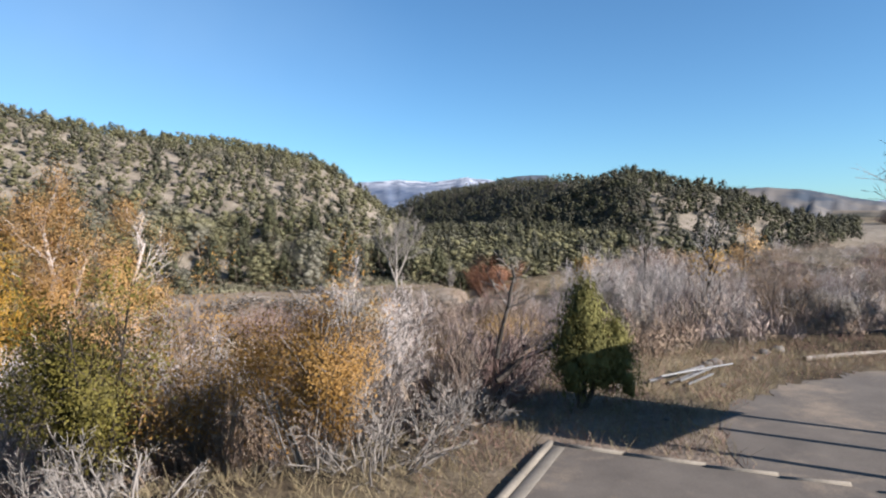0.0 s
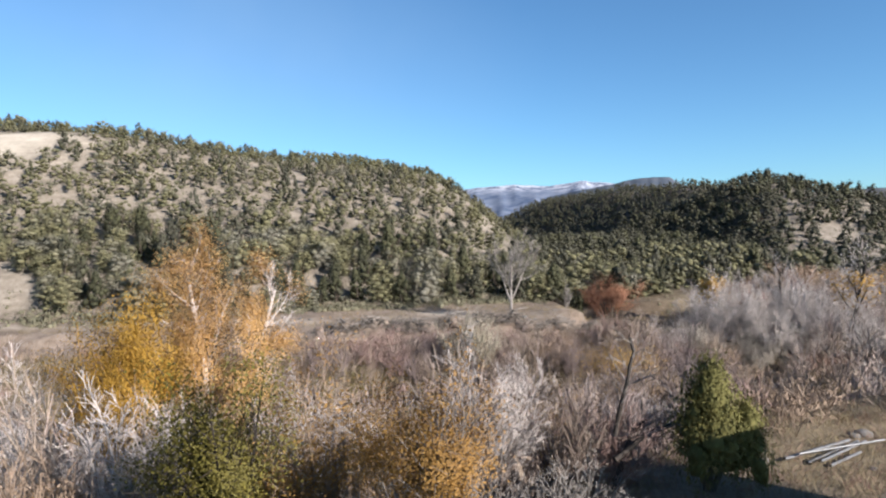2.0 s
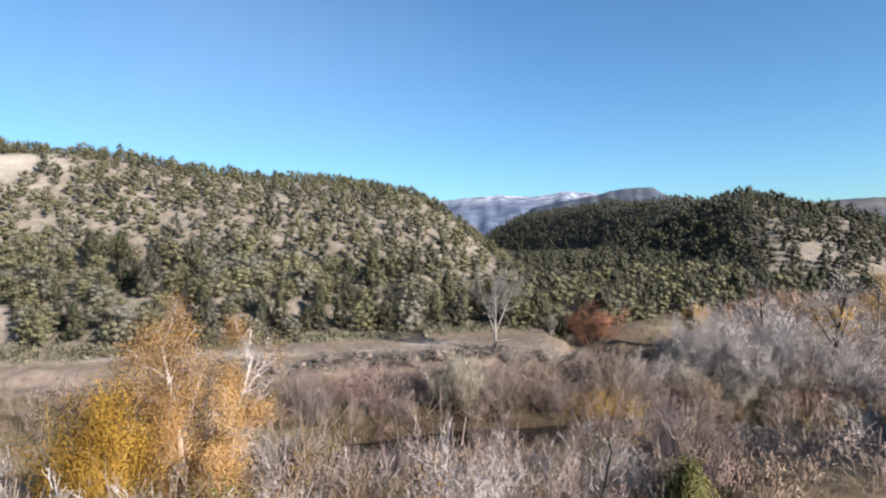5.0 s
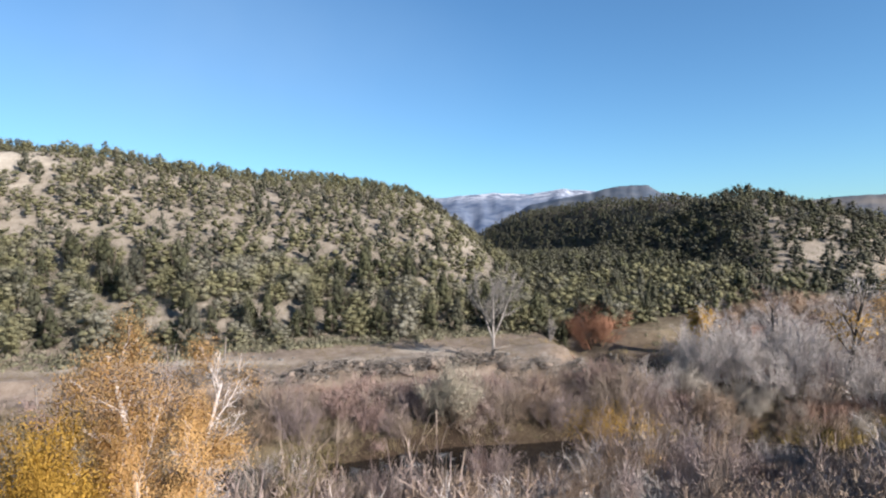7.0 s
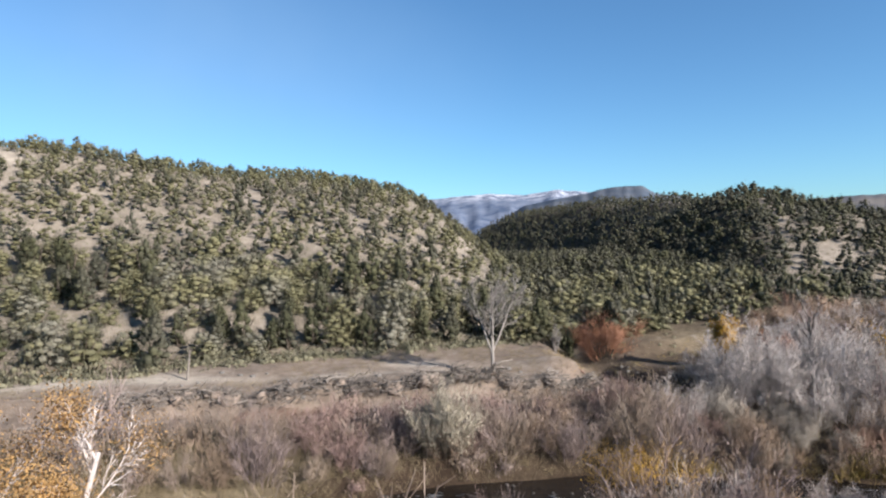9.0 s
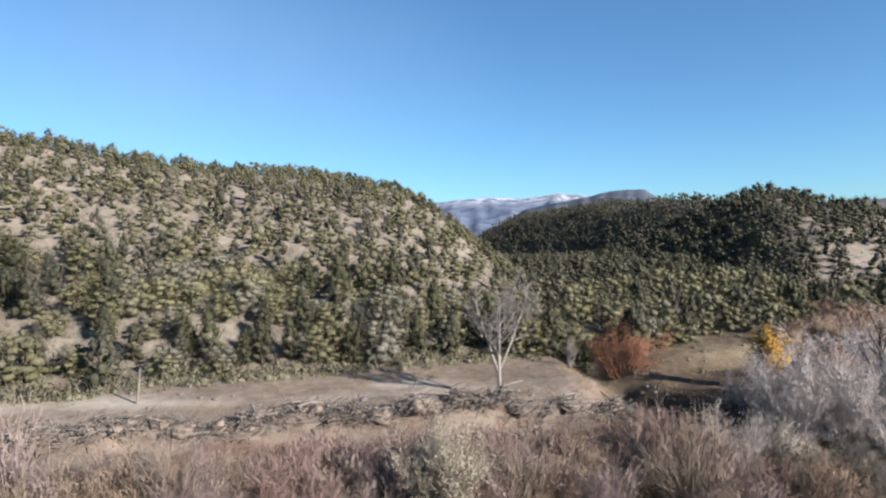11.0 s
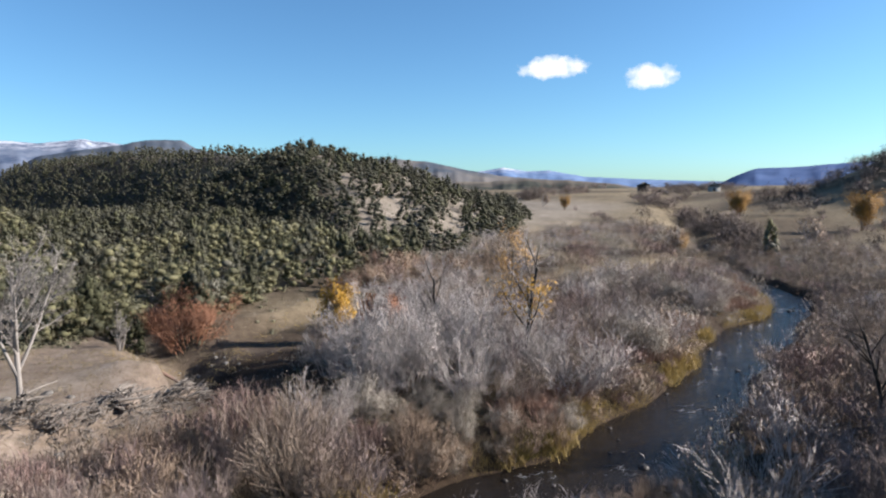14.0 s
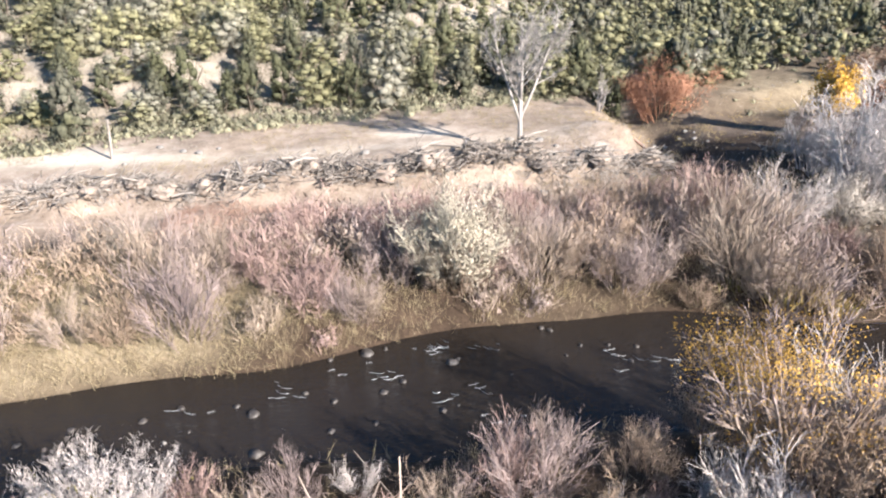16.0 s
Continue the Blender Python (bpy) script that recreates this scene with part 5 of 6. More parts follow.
def house(name, label, x, y, turn, length, depth, wall, rise, mat):
    ob = thing(name, label, "house", "farm buildings")
    b = Bits()
    l, d = length / 2, depth / 2
    b.put([(-l, -d, -1), (l, -d, -1), (l, d, -1), (-l, d, -1), (-l, -d, wall), (l, -d, wall), (l, d, wall), (-l, d, wall), (-l, 0, wall + rise), (l, 0, wall + rise)],
          [(0, 1, 5, 4), (1, 2, 6, 5), (2, 3, 7, 6), (3, 0, 4, 7), (4, 7, 8, 8), (5, 9, 6, 6)])
    part("wall", b, mat, ob)
    r = Bits()
    for s in (-1, 1):
        e, k = d + 0.5, rise * (0.5 / d)
        r.put([(-l - 0.5, s * e, wall - k), (l + 0.5, s * e, wall - k), (l + 0.5, 0, wall + rise), (-l - 0.5, 0, wall + rise),
               (-l - 0.5, s * e, wall - k + 0.2), (l + 0.5, s * e, wall - k + 0.2), (l + 0.5, 0, wall + rise + 0.2), (-l - 0.5, 0, wall + rise + 0.2)],
              [(0, 3, 2, 1), (4, 5, 6, 7), (0, 1, 5, 4), (1, 2, 6, 5), (2, 3, 7, 6), (3, 0, 4, 7)])
    part("roof", r, ROOF_METAL, ob)
    for k in range(3):
        w = Bits()
        cx = -l * 0.6 + k * l * 0.6
        box(w, (cx - 0.5, -d - 0.06, 1.0), (cx + 0.5, -d + 0.02, 2.3))
        pane = part("window", w, GLASS, ob)
        rim = Bits()
        for a, b, c, e in ((-0.6, 0.6, 0.9, 1.0), (-0.6, 0.6, 2.3, 2.4), (-0.6, -0.5, 1.0, 2.3), (0.5, 0.6, 1.0, 2.3)):
            box(rim, (cx + a, -d - 0.09, c), (cx + b, -d + 0.02, e))
        part("frame", rim, WHITE_WALL, pane, "white window frame")
    w = Bits()
    box(w, (-l - 0.06, -0.5, 0), (-l + 0.02, 0.5, 2.1))
    part("door", w, GLASS, ob)
    put_at(ob, x, y, turn, 1.0, 0.0)


house("farmhouse", "small white gabled farmhouse among trees", 392, 219, 0.5, 9, 7, 3.0, 2.4, WHITE_WALL)
house("barn", "long low dark barn with a grey roof", 366, 240, 0.5, 17, 8, 3.0, 2.0, BROWN_WALL)
house("barn", "dark farm shed with a grey roof", 382, 262, 0.7, 9, 7, 3.4, 1.8, BROWN_WALL)


# ---- grass along the banks, on the terrace and round the parking place ----
def build_grass():
    rng = np.random.default_rng(200)
    for name, label, mat, tests in (
            ("straw_grass", "dry straw-coloured grass tufts on banks and terrace", STRAW, ((-45, -1, 49, 60, 6500, "far"), (-1, 18, 50, 60, 1500, "far"), (18, 60, 51, 62, 1200, "far"), (-50, 60, 36, 50, 1500, "near"), (-12, 26, 6, 26, 5200, "bench"), (-45, 24, 66, 90, 4200, "terrace"), (60, 125, 52, 90, 900, "far"))),
            ("russet_grass", "russet dry grass between willows and track", RUSSET_GRASS, ((-14, 13, 60, 66, 1500, "russet"), (2, 26, 8, 26, 1600, "bench"))),
            ("yellow_grass", "yellow grass fringe along the water's edge", YELLOW_GRASS, ((-14, 100, 50, 84, 1500, "edge"), (14, 40, 62, 90, 500, "terrace")))):
        at, size = [], []
        for x0, x1, y0, y1, n, where in tests:
            x = rng.uniform(x0, x1, n)
            if where == "edge":
                y = creek(x) + half_width(x) * np.where(x > 85, 1.3, 1.03) + np.abs(rng.normal(size=n)) * 0.6
                ok = wave(x, y * 0, 4.0) > np.where(x > 18, 0.0, 5.0)
            else:
                y = rng.uniform(y0, y1, n)
                off = y - creek(x)
                ok = {"far": off > half_width(x) + 0.1, "near": off < -half_width(x) - 0.2, "bench": (y < bench_edge(x) + 2) & ~lot_mask(x, y), "russet": (y > 59) & (wave(x, y, 3.0, 2.0) > -0.3), "terrace": (y > 67) & (wave(x, y, 3.0) > -0.2)}[where]
            at.append(np.stack([x[ok], y[ok]], -1))
            size.append(np.full(int(ok.sum()), 0.6 if where in ("bench", "terrace") else 1.0))
        at, size = np.concatenate(at), np.concatenate(size)
        base = np.column_stack([at, land(at[:, 0], at[:, 1]) - 0.03])
        per = 10
        p = np.repeat(base, per, 0) + np.column_stack([rng.normal(size=(len(base) * per, 2)) * 0.2, np.zeros(len(base) * per)])
        h = np.repeat(size, per)[:, None] * rng.uniform(0.2, 0.6, (len(p), 1))
        d = np.column_stack([rng.normal(size=(len(p), 2)) * 0.6, np.ones(len(p))])
        b = Bits()
        b.ribbons(np.column_stack([p, p + d * h, np.full((len(p), 1), 0.007), np.full((len(p), 1), 0.003)]), rng)
        tagged(new(name, b.mesh(name, mat)), label, "grass", kind="stuff")


# ---- parking place, drive and what lies beside them ----
LOT_A, LOT_B = np.array((0.82, -0.572)), np.array((-0.572, -0.82))
LOT_CORNER = np.array((5.1, 15.55))
ASPHALT = asphalt_material()
CONCRETE = plain("weathered_concrete", (0.30, 0.26, 0.21), (0.52, 0.46, 0.38), 0.9, 2.0, 0.01)
PIPE = plain("galvanised_pipe", (0.36, 0.36, 0.37), (0.54, 0.54, 0.54), 0.4, 3.0, 0.0, 0.4)
STONE = plain("river_stone", (0.17, 0.155, 0.14), (0.44, 0.41, 0.38), 0.85, 2.5, 0.02)
WET_STONE = plain("wet_stone", (0.03, 0.025, 0.021), (0.13, 0.11, 0.094), 0.6, 6.0, 0.02)
LOGWOOD = plant("dead_wood", (0.17, 0.14, 0.12), (0.62, 0.55, 0.48), 0.8)
RUSTY = plain("rusty_pipe", (0.30, 0.17, 0.12), (0.48, 0.32, 0.25), 0.8, 2.0)
CLOD = plain("dug_earth", (0.26, 0.20, 0.155), (0.66, 0.53, 0.43), 0.95, 1.6, 0.05)
BOARD = plain("sign_boards", (0.16, 0.11, 0.07), (0.28, 0.2, 0.13), 0.8, 1.5)
DRIVE_X = (7.2, 8.3, 9.0, 9.9, 11.6, 14.0, 17.0, 20.0, 26.0, 40.0)
DRIVE_Y = (9.5, 13.0, 15.2, 16.8, 18.2, 19.5, 20.4, 21.0, 21.5, 22.0)


def lot_mask(x, y):
    """Inside the parking place or the drive."""
    p = np.stack([x, y], -1) - LOT_CORNER
    inside = (p @ LOT_A > -0.3) & (p @ LOT_B > -0.3)
    drive = (np.asarray(x) > 8.2) & (np.asarray(y) < np.interp(x, DRIVE_X, DRIVE_Y))
    return inside | drive


def slab(name, label, outline, z0, z1, mat, category):
    n = len(outline)
    v = [(x, y, z0) for x, y in outline] + [(x, y, z1) for x, y in outline]
    me = bpy.data.meshes.new(name)
    me.from_pydata(v, [], [tuple(range(n, 2 * n))] + [(i, (i + 1) % n, n + (i + 1) % n, n + i) for i in range(n)])
    me.materials.append(mat)
    return tagged(new(name, me), label, category, kind="structure")


def beam(p, q, w, h, z):
    """A bar with bevelled top edges from p to q on the ground plane."""
    p, q = np.array(p, float), np.array(q, float)
    d = (q - p) / np.linalg.norm(q - p)
    s = np.array((-d[1], d[0]))
    ring = ((-w / 2, -0.1), (-w / 2, h - 0.03), (-w / 2 + 0.03, h), (w / 2 - 0.03, h), (w / 2, h - 0.03), (w / 2, -0.1))
    b = Bits()
    v = [(*(e + s * a), z + u) for e in (p, q) for a, u in ring]
    b.put(v, [(i, i + 1, i + 7, i + 6) for i in range(5)] + [(0, 5, 4, 1), (1, 4, 3, 2), (6, 7, 10, 11), (7, 8, 9, 10)])
    return b


def build_parking():
    c = LOT_CORNER
    slab("pavement", "worn grey asphalt of the parking place", [tuple(c), tuple(c + LOT_B * 12), tuple(c + LOT_B * 12 + LOT_A * 9), tuple(c + LOT_A * 9)], 4.7, 5.04, ASPHALT, "parking lot")
    wear = np.random.default_rng(211)
    xs = np.linspace(DRIVE_X[0], 26.0, 90)
    out = [(x + wear.normal() * 0.05, float(np.interp(x, DRIVE_X, DRIVE_Y)) - abs(wear.normal()) * 0.16 - 0.15 * math.sin(x * 2.1)) for x in xs] + [(40.0, 22.0)]
    slab("road", "patched dark asphalt drive with dirt along its edge", out[::-1] + [(8.9, 2.0), (40.0, 2.0)], 4.7, 5.012, ASPHALT, "drive")
    kerb = thing("kerb", "pale concrete kerb round the parking place", "kerb")
    for k in range(5):
        part("kerb_stone", beam(c + LOT_B * (0.0 + k * 2.0), c + LOT_B * (1.98 + k * 2.0), 0.15, 0.13, 5.0), CONCRETE, kerb)
    for k, (a, b) in enumerate(((0.0, 1.6), (1.61, 3.2), (3.21, 4.5), (4.52, 5.7), (6.1, 7.6))):
        part("kerb_stone", beam(c + LOT_A * a + LOT_B * 0.02 * k, c + LOT_A * b - LOT_B * 0.05 * k, 0.11, 0.095 - 0.008 * k, 5.0), CONCRETE, kerb)
    gutter = beam(c + LOT_A * 0.235 + LOT_B * 0.1, c + LOT_A * 0.235 + LOT_B * 11, 0.30, 0.05, 5.0)
    tagged(new("gutter", gutter.mesh("gutter", CONCRETE)), "flat pale concrete gutter beside the kerb", "gutter", kind="structure")
    pile = thing("pipe_pile", "pale metal pipes lying in a heap on dry grass", "pipes")
    for k, (x0, y0, x1, y1, z, r) in enumerate(((9.9, 20.2, 12.6, 21.6, 5.10, 0.05), (10.4, 19.9, 12.8, 21.5, 5.09, 0.045), (10.7, 19.8, 12.9, 21.3, 5.17, 0.04), (10.9, 19.7, 12.3, 20.6, 5.08, 0.04), (10.3, 20.2, 13.4, 21.2, 5.24, 0.03))):
        b = Bits()
        b.tubes([(x0, y0, z, x1, y1, z + 0.05, r, r), (x0, y0, z, x1, y1, z + 0.05, r * 0.8, r * 0.8)], 10)
        part("pipe", b, PIPE, pile)
    rng = np.random.default_rng(210)
    for x, y, s in ((13.6, 22.5, 0.28), (13.2, 22.3, 0.2), (9.2, 20.3, 0.16), (16.5, 23.8, 0.24), (17.3, 24.1, 0.3), (12.0, 19.6, 0.12), (8.6, 16.8, 0.1), (15.4, 22.9, 0.15)):
        b = Bits()
        b.lump((0, 0, 0.1 * s), (s, s * 0.8, s * 0.6), rng, 0.18, 6, 9)
        ob = tagged(new("rock", b.mesh("rock", STONE)), "weathered grey rock lying in dry grass", "rock", "bench rocks")
        ob.location = (x, y, 5.0)
    for x0, y0, x1, y1, r in ((8.5, 19.6, 9.4, 20.1, 0.11), (17.0, 22.3, 21.5, 22.9, 0.10), (2.0, 16.2, 4.2, 17.4, 0.05), (1.4, 14.6, 3.6, 16.1, 0.045)):
        b = Bits()
        z0, z1 = ground_z(x0, y0) + r * 0.8, ground_z(x1, y1) + r * 0.8
        b.tubes([(x0, y0, z0, (x0 + x1) / 2, (y0 + y1) / 2 + 0.06, (z0 + z1) / 2, r, r * 0.9), ((x0 + x1) / 2, (y0 + y1) / 2 + 0.06, (z0 + z1) / 2, x1, y1, z1, r * 0.9, r * 0.6)], 8)
        tagged(new("log", b.mesh("log", LOGWOOD)), "pale barkless log lying on the grass", "log", "logs")
    # sign beside the drive, whose shadow falls across the asphalt
    sign = thing("sign_board", "tall wooden sign board on three posts", "sign")
    for x, y in ((15.1, 13.2), (13.9, 12.4), (12.1, 11.6)):
        b = Bits()
        b.tubes([(x, y, 4.7, x, y, 10.5, 0.10, 0.08)], 8)
        part("post", b, BOARD, sign)
    d = np.array((3.0, 1.6)) / 3.4
    for k in range(7):
        z = 7.65 + k * 0.4
        b = Bits()
        p, q = np.array((12.1, 11.6)) - d * 0.7, np.array((15.1, 13.2)) + d * 0.3
        n = np.array((-d[1], d[0])) * 0.05
        v = [(*(e + m * 1.0), u) for u in (z, z + 0.39) for e, m in ((p, n * 1.8), (q, n * 1.8), (q, n * 3), (p, n * 3))]
        b.put(v, [(0, 3, 2, 1), (4, 5, 6, 7), (0, 1, 5, 4), (1, 2, 6, 5), (2, 3, 7, 6), (3, 0, 4, 7)])
        part("plank", b, BOARD, sign)


build_parking()
build_grass()


# ---- the terrace: slash heaps, snag, gully ----
def slash_heap(x, y, length, seed, turn):
    """Branches, roots and clods of earth pushed into a ridge."""
    rng = np.random.default_rng(seed)
    ob = thing("brush_pile", "heap of grey dead branches and roots on the cut bank", "brush pile", "slash heaps")
    fine, segs = Bits(), []

    def top(p):
        return max(0.0, 1.25 - abs(p[1]) * 0.75) * (0.65 + 0.35 * math.sin(p[0] * 1.7 + seed))
    for _ in range(430):
        p = np.array((rng.uniform(-length / 2, length / 2) * 1.15, rng.normal() * 0.8, 0.0))
        p[2] = top(p) * rng.uniform(0.3, 1.1) + 0.05
        a = rng.normal() * 1.2
        d = np.array((math.cos(a), math.sin(a), rng.normal() * 0.45)) * rng.uniform(0.3, 1.2)
        q = p + d
        q[2] = max(q[2], 0.03)
        r = rng.uniform(0.014, 0.042)
        m = (p + q) / 2 + rng.normal(size=3) * 0.08
        segs += [(*p, *m, r, r * 0.8), (*m, *q, r * 0.8, r * 0.4)]
    fine.tubes(segs, 4)
    part("tangle", fine, LOGWOOD, ob)
    for _ in range(7):
        b = Bits()
        p = np.array((rng.uniform(-length / 2, length / 2), rng.normal() * 0.45 + 0.3, 0.0))
        w = rng.uniform(0.4, 0.9)
        b.lump((p[0], p[1], top(p) * 0.25), (w, w * 0.7, w * 0.6), rng, 0.45, 7, 11)
        part("clod", b, CLOD, ob, "clod of brown earth")
    for _ in range(9):
        b = Bits()
        p = np.array((rng.uniform(-length / 2, length / 2), rng.normal() * 0.6, 0.0))
        p[2] = top(p) + rng.uniform(-0.1, 0.15)
        a = rng.normal() * 0.7
        d = np.array((math.cos(a), math.sin(a), rng.normal() * 0.15)) * rng.uniform(0.9, 2.2)
        m = p + d * 0.5 + rng.normal(size=3) * 0.1
        b.tubes([(*p, *m, 0.085, 0.07), (*m, *(p + d), 0.07, 0.035)], 7)
        part("log", b, LOGWOOD, ob)
    put_at(ob, x, y, turn, 1.0, 0.02)


def terrace_things():
    for k, (x, y, l) in enumerate(((-24, 66.5, 6), (-18.5, 67.4, 6), (-13, 67.6, 6), (-8.0, 68.3, 6), (-3.0, 68.8, 5), (1.5, 69.5, 5), (5.5, 70.4, 4), (10.5, 70.5, 5), (15.0, 71.4, 4))):
        slash_heap(x, y, l, 300 + k, 0.12 + 0.05 * math.sin(k * 3))
    rng = np.random.default_rng(320)
    for x, y, h, lean in ((-21.0, 72.6, 3.1, 0.16), (-32.5, 60.0, 2.4, -0.2)):
        ob = build_tree("snag", "pale broken-off dead trunk standing on the terrace", "tree", 321 + int(h), [((0, 0, -0.3), (lean, 0, 1), h, 0.13)], [(4, 1, 50, 0.22, 0.3, 0.03, 0.02, 2), (2, 1, 40, 0.5, 0.5, 0.1, 0, 0), (1, 0, 0, 0, 0, 0.1, 0, 0)], LOGWOOD, LOGWOOD, 0.02)
        put_at(ob, x, y, 0, 1.0, 0.1)
    for x0, y0, x1, y1, r in ((-6.6, 69.2, -4.6, 69.9, 0.09), (16.8, 79.6, 19.4, 80.2, 0.14), (-30, 62.5, -26.5, 62.2, 0.12), (-28, 62.0, -25.5, 62.8, 0.09), (1.0, 73.6, 4.2, 73.0, 0.1)):
        b = Bits()
        z0, z1 = ground_z(x0, y0) + r, ground_z(x1, y1) + r
        b.tubes([(x0, y0, z0, (x0 + x1) / 2, (y0 + y1) / 2 + 0.1, (z0 + z1) / 2 + 0.05, r, r * 0.9), ((x0 + x1) / 2, (y0 + y1) / 2 + 0.1, (z0 + z1) / 2 + 0.05, x1, y1, z1, r * 0.9, r * 0.6)], 8)
        tagged(new("log", b.mesh("log", RUSTY if r == 0.14 else LOGWOOD)), "barkless pinkish log at the gully's mouth" if r == 0.14 else "pale barkless log lying on the terrace", "log", "logs")
    for k in range(34):
        x, y = (rng.normal(20.5, 1.8), rng.normal(80.5, 1.2)) if k < 14 else (rng.uniform(-25, 14), rng.uniform(66, 76))
        s = rng.uniform(0.12, 0.34)
        b = Bits()
        b.lump((0, 0, 0.1 * s), (s, s * rng.uniform(0.6, 1), s * 0.65), rng, 0.2, 5, 8)
        ob = tagged(new("rock", b.mesh("rock", STONE)), "grey rock lying on bare dirt", "rock", "terrace rocks")
        ob.location = (x, y, ground_z(x, y))


terrace_things()


# ---- stones and white water in the creek ----
FOAM = plain("white_water", (0.2, 0.215, 0.235), (0.6, 0.62, 0.65), 0.4, 6.0, 0.02)


def creek_stones():
    rng = np.random.default_rng(400)
    foam = Bits()
    for k in range(90):
        x = rng.uniform(-17, 95) if k > 24 else rng.uniform(-16, 16)
        w = float(half_width(x))
        y = float(creek(x)) + rng.uniform(-0.95, 0.95) * w * (1.2 if x > 85 else 1)
        s = rng.uniform(0.06, 0.17) * (1.9 if rng.uniform() < 0.1 else 1)
        b = Bits()
        b.lump((0, 0, 0), (s, s * rng.uniform(0.6, 1.0), s * 0.6), rng, 0.3, 6, 9)
        ob = tagged(new("rock", b.mesh("rock", WET_STONE if rng.uniform() < 0.96 else STONE)), "wet rounded stone in the creek", "rock", "creek stones")
        ob.location = (x, y, WATER + rng.uniform(-0.1, 0.06) * s)
        ob.rotation_euler = (0, 0, rng.uniform(0, 6))
    # riffles: clusters of short broken crests
    for k in range(34):
        cx = rng.uniform(-8, 16) if k < 13 else rng.uniform(18, 92)
        cy = float(creek(cx)) + rng.uniform(-0.75, 0.75) * float(half_width(cx))
        for _ in range(int(rng.integers(3, 9))):
            px, py, a = cx + rng.normal() * 0.6, cy + rng.normal() * 0.35, rng.normal() * 0.5 - 0.25
            pts = [(px - 0.13 * i * math.cos(a + 0.15 * i) + rng.normal() * 0.02, py + 0.13 * i * math.sin(a + 0.15 * i) + rng.normal() * 0.03) for i in range(int(rng.integers(3, 7)))]
            for (ax, ay), (bx, by) in zip(pts, pts[1:]):
                wd = rng.uniform(0.006, 0.022)
                foam.put([(ax, ay - wd, WATER + 0.004), (bx, by - wd * 0.6, WATER + 0.004), (bx, by, WATER + 0.016), (ax, ay, WATER + 0.022)], [(0, 1, 2, 3)])
                foam.put([(ax, ay, WATER + 0.022), (bx, by, WATER + 0.016), (bx, by + wd * 0.6, WATER + 0.004), (ax, ay + wd, WATER + 0.004)], [(0, 1, 2, 3)])
    tagged(new("foam", foam.mesh("foam", FOAM)), "small white riffles on the creek", "riffles", kind="stuff")


creek_stones()


# ---- clouds ----
def cloud_material(name, thick, scale, edge, tint=(0.93, 0.96, 1.0), strength=0.44, solid=False):
    m, t, b = nodes_of(name)
    pos = place_of(t)
    # the clouds' sunlit brightness is put in as emission
    glow = add(t, "ShaderNodeEmission", Color=(*tint, 1), Strength=strength)
    clear = t.nodes.new("ShaderNodeBsdfTransparent")
    mx = t.nodes.new("ShaderNodeMixShader")
    f = ramp(t, noise_of(t, scale, 5, 0.55, pos), [(0.5 - edge, (0, 0, 0)), (0.5 + edge, (thick, thick, thick))])
    a = t.nodes.new("ShaderNodeAttribute")
    a.attribute_name = "veil"
    body = maths(t, "MULTIPLY", f, a.outputs["Fac"])
    if solid:
        torn = maths(t, "ADD", maths(t, "MULTIPLY", noise_of(t, scale, 4, 0.55, pos), 0.64), maths(t, "MULTIPLY", a.outputs["Fac"], 0.46))
        body = maths(t, "MULTIPLY", maths(t, "MULTIPLY", maths(t, "SUBTRACT", torn, 0.5), 5.0), thick)
    t.links.new(body, mx.inputs[0])
    t.links.new(clear.outputs[0], mx.inputs[1])
    t.links.new(glow.outputs[0], mx.inputs[2])
    t.links.new(mx.outputs[0], t.nodes["Material Output"].inputs["Surface"])
    return m


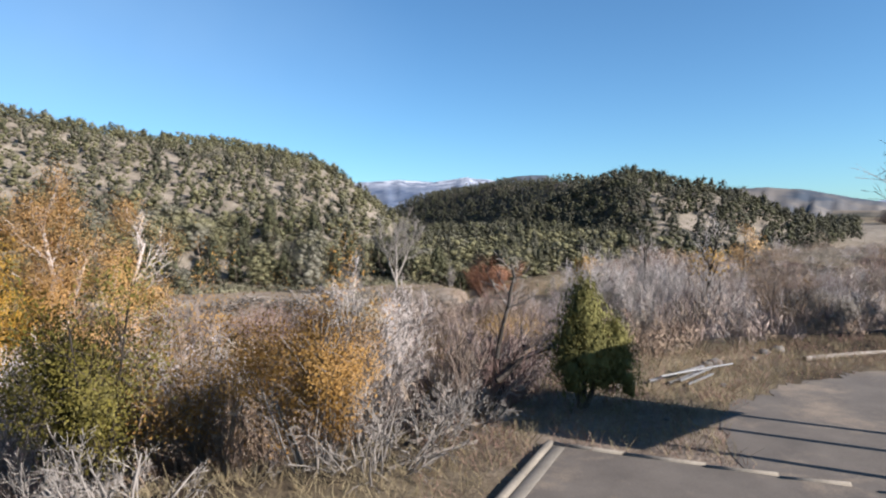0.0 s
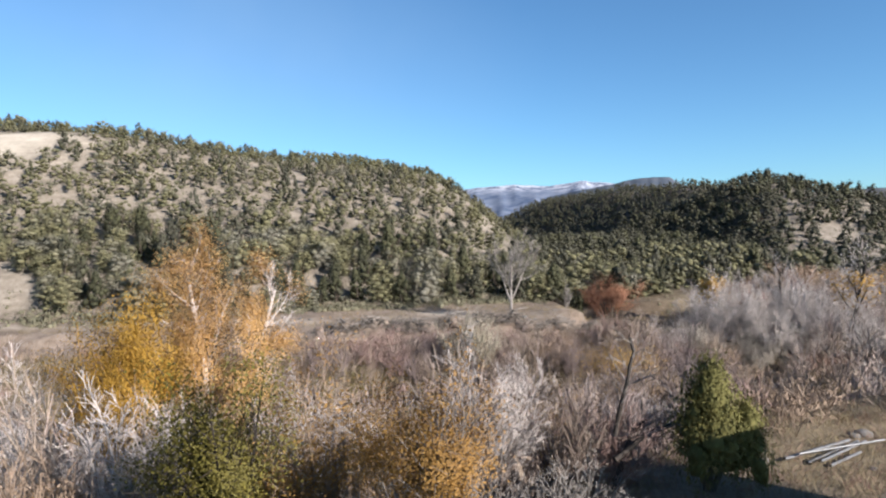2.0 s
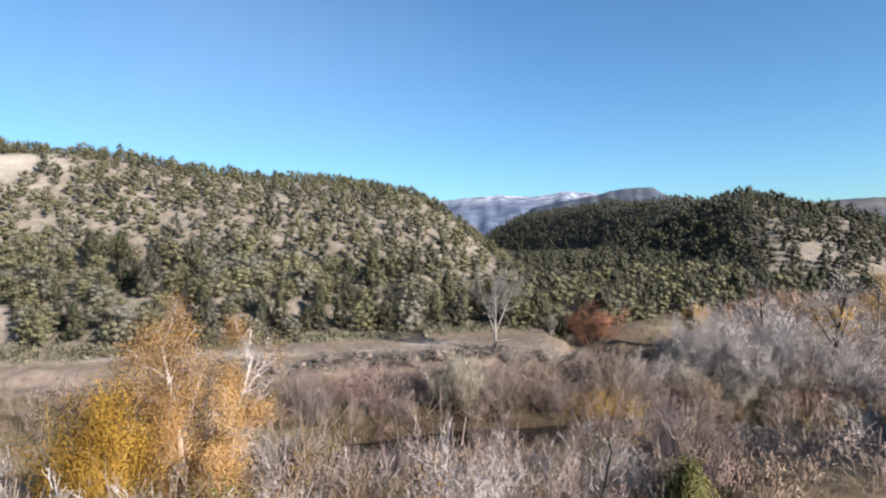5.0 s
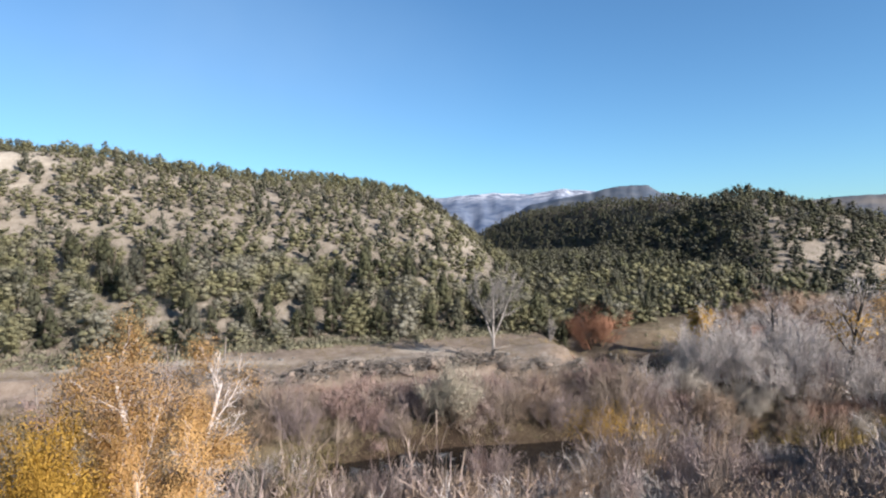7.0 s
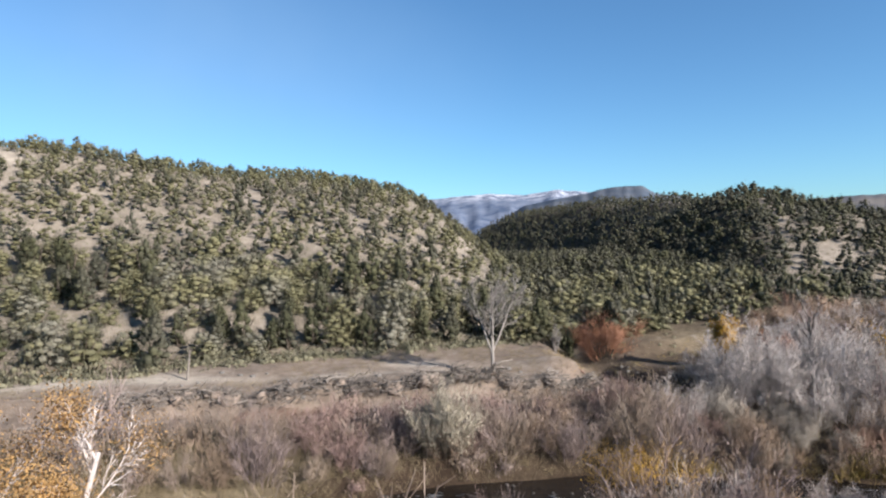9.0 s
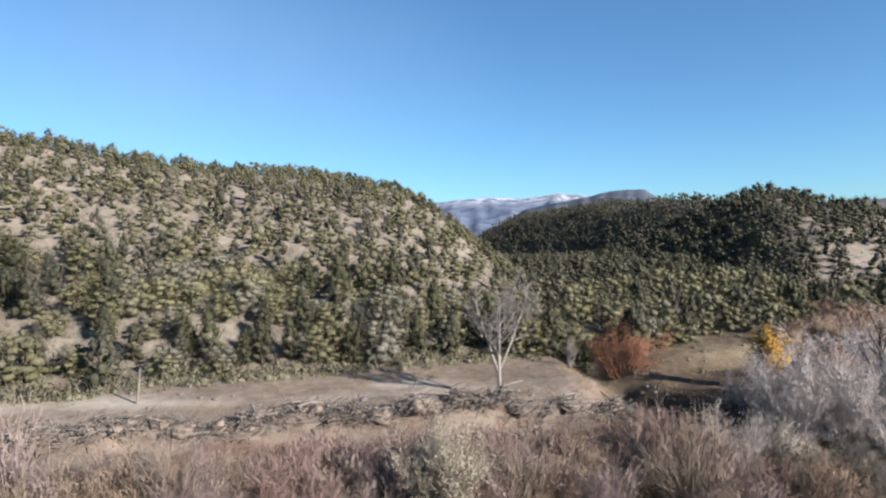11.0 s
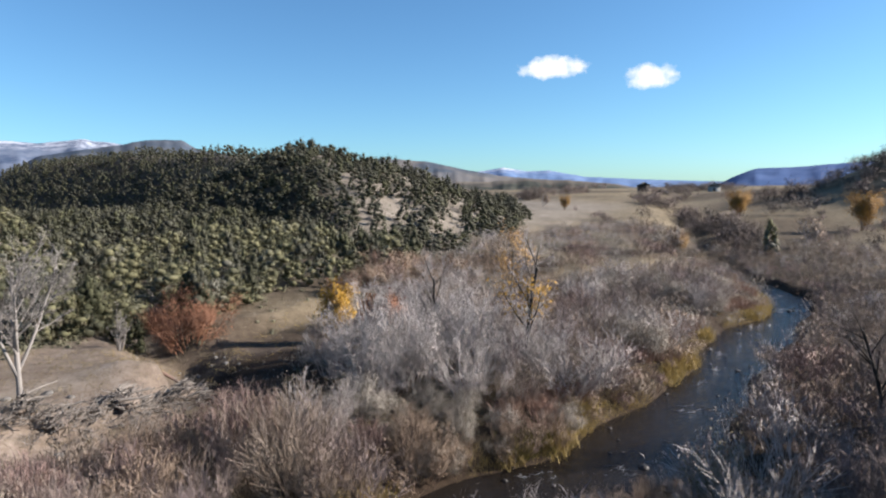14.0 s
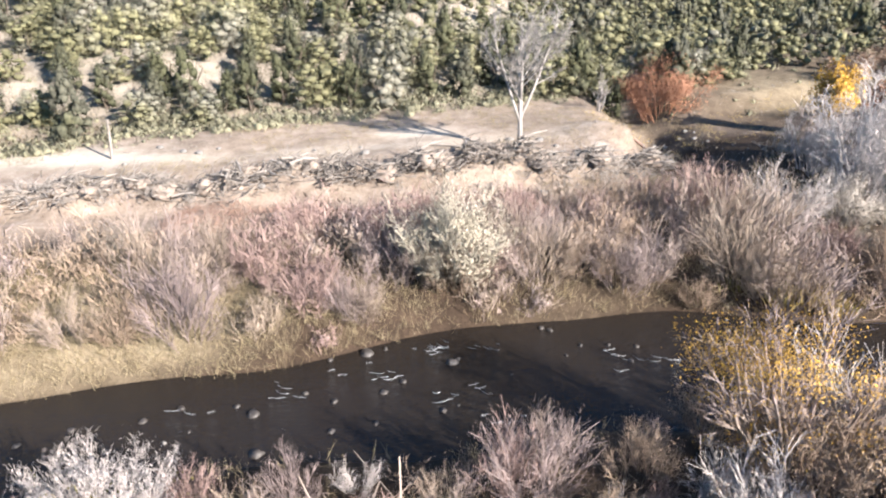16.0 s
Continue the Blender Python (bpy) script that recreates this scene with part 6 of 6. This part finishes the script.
def cloud(name, label, far, az, el, wide, high, mat, power):
    """A sheet of cloud far off, fading out towards its rim."""
    n = 24
    verts, veil, faces = [], [], []
    for i in range(n + 1):
        for j in range(n + 1):
            u, w = i / n * 2 - 1, j / n * 2 - 1
            a, e = radians(az + u * wide / 2), radians(el + w * high / 2)
            d = far * (1 + 0.03 * u * w)
            verts.append((d * math.sin(a) * math.cos(e), 20 + d * math.cos(a) * math.cos(e), 14 + d * math.sin(e)))
            veil.append(max(0.0, 1 - (u * u + w * w)) ** power)
    for i in range(n):
        for j in range(n):
            k = i * (n + 1) + j
            faces.append((k, k + n + 1, k + n + 2, k + 1))
    me = mesh_of(name, verts, faces, [mat], soft=True)
    me.attributes.new("veil", "FLOAT", "POINT").data.foreach_set("value", np.array(veil, np.float32))
    tagged(new(name, me), label, "cloud", kind="structure")


PUFF = cloud_material("cloud_puff", 0.95, 0.011, 0.16, solid=True)
VEIL = cloud_material("cirrus_veil", 0.26, 0.0005, 0.4, (0.62, 0.82, 1.0), 0.36)
cloud("backdrop_cloud", "small white cloud in a clear sky", 4000, 50.8, 10.5, 8.5, 2.8, PUFF, 1.3)
cloud("backdrop_cloud", "small white cloud in a clear sky", 4000, 59.0, 9.4, 6.2, 3.4, PUFF, 1.4)
cloud("backdrop_cloud", "wisp of white cloud in a clear sky", 4000, 37.4, 20.9, 3.6, 1.4, PUFF, 2.4)
cloud("backdrop_cirrus", "thin veil of cirrus across blue sky", 4600, -22, 14, 62, 24, VEIL, 1.0)


# ---- small debris on the terrace ----
def build_debris():
    rng = np.random.default_rng(500)
    b, segs = Bits(), []
    for _ in range(2400):
        x = rng.uniform(-40, 38)
        y = rng.uniform(62, 92)
        z = ground_z(x, y)
        if rng.uniform() < 0.5:
            a, l = rng.uniform(0, 6.28), rng.uniform(0.15, 0.7)
            segs.append((x, y, z + 0.02, x + math.cos(a) * l, y + math.sin(a) * l, z + 0.04, 0.014, 0.008))
        else:
            s = rng.uniform(0.03, 0.10)
            b.lump((x, y, z), (s, s, s * 0.6), rng, 0.3, 3, 5)
    b.tubes(segs, 3)
    tagged(new("debris", b.mesh("debris", LOGWOOD)), "twigs and pebbles strewn over the dirt terrace", "debris", kind="stuff")


build_debris()
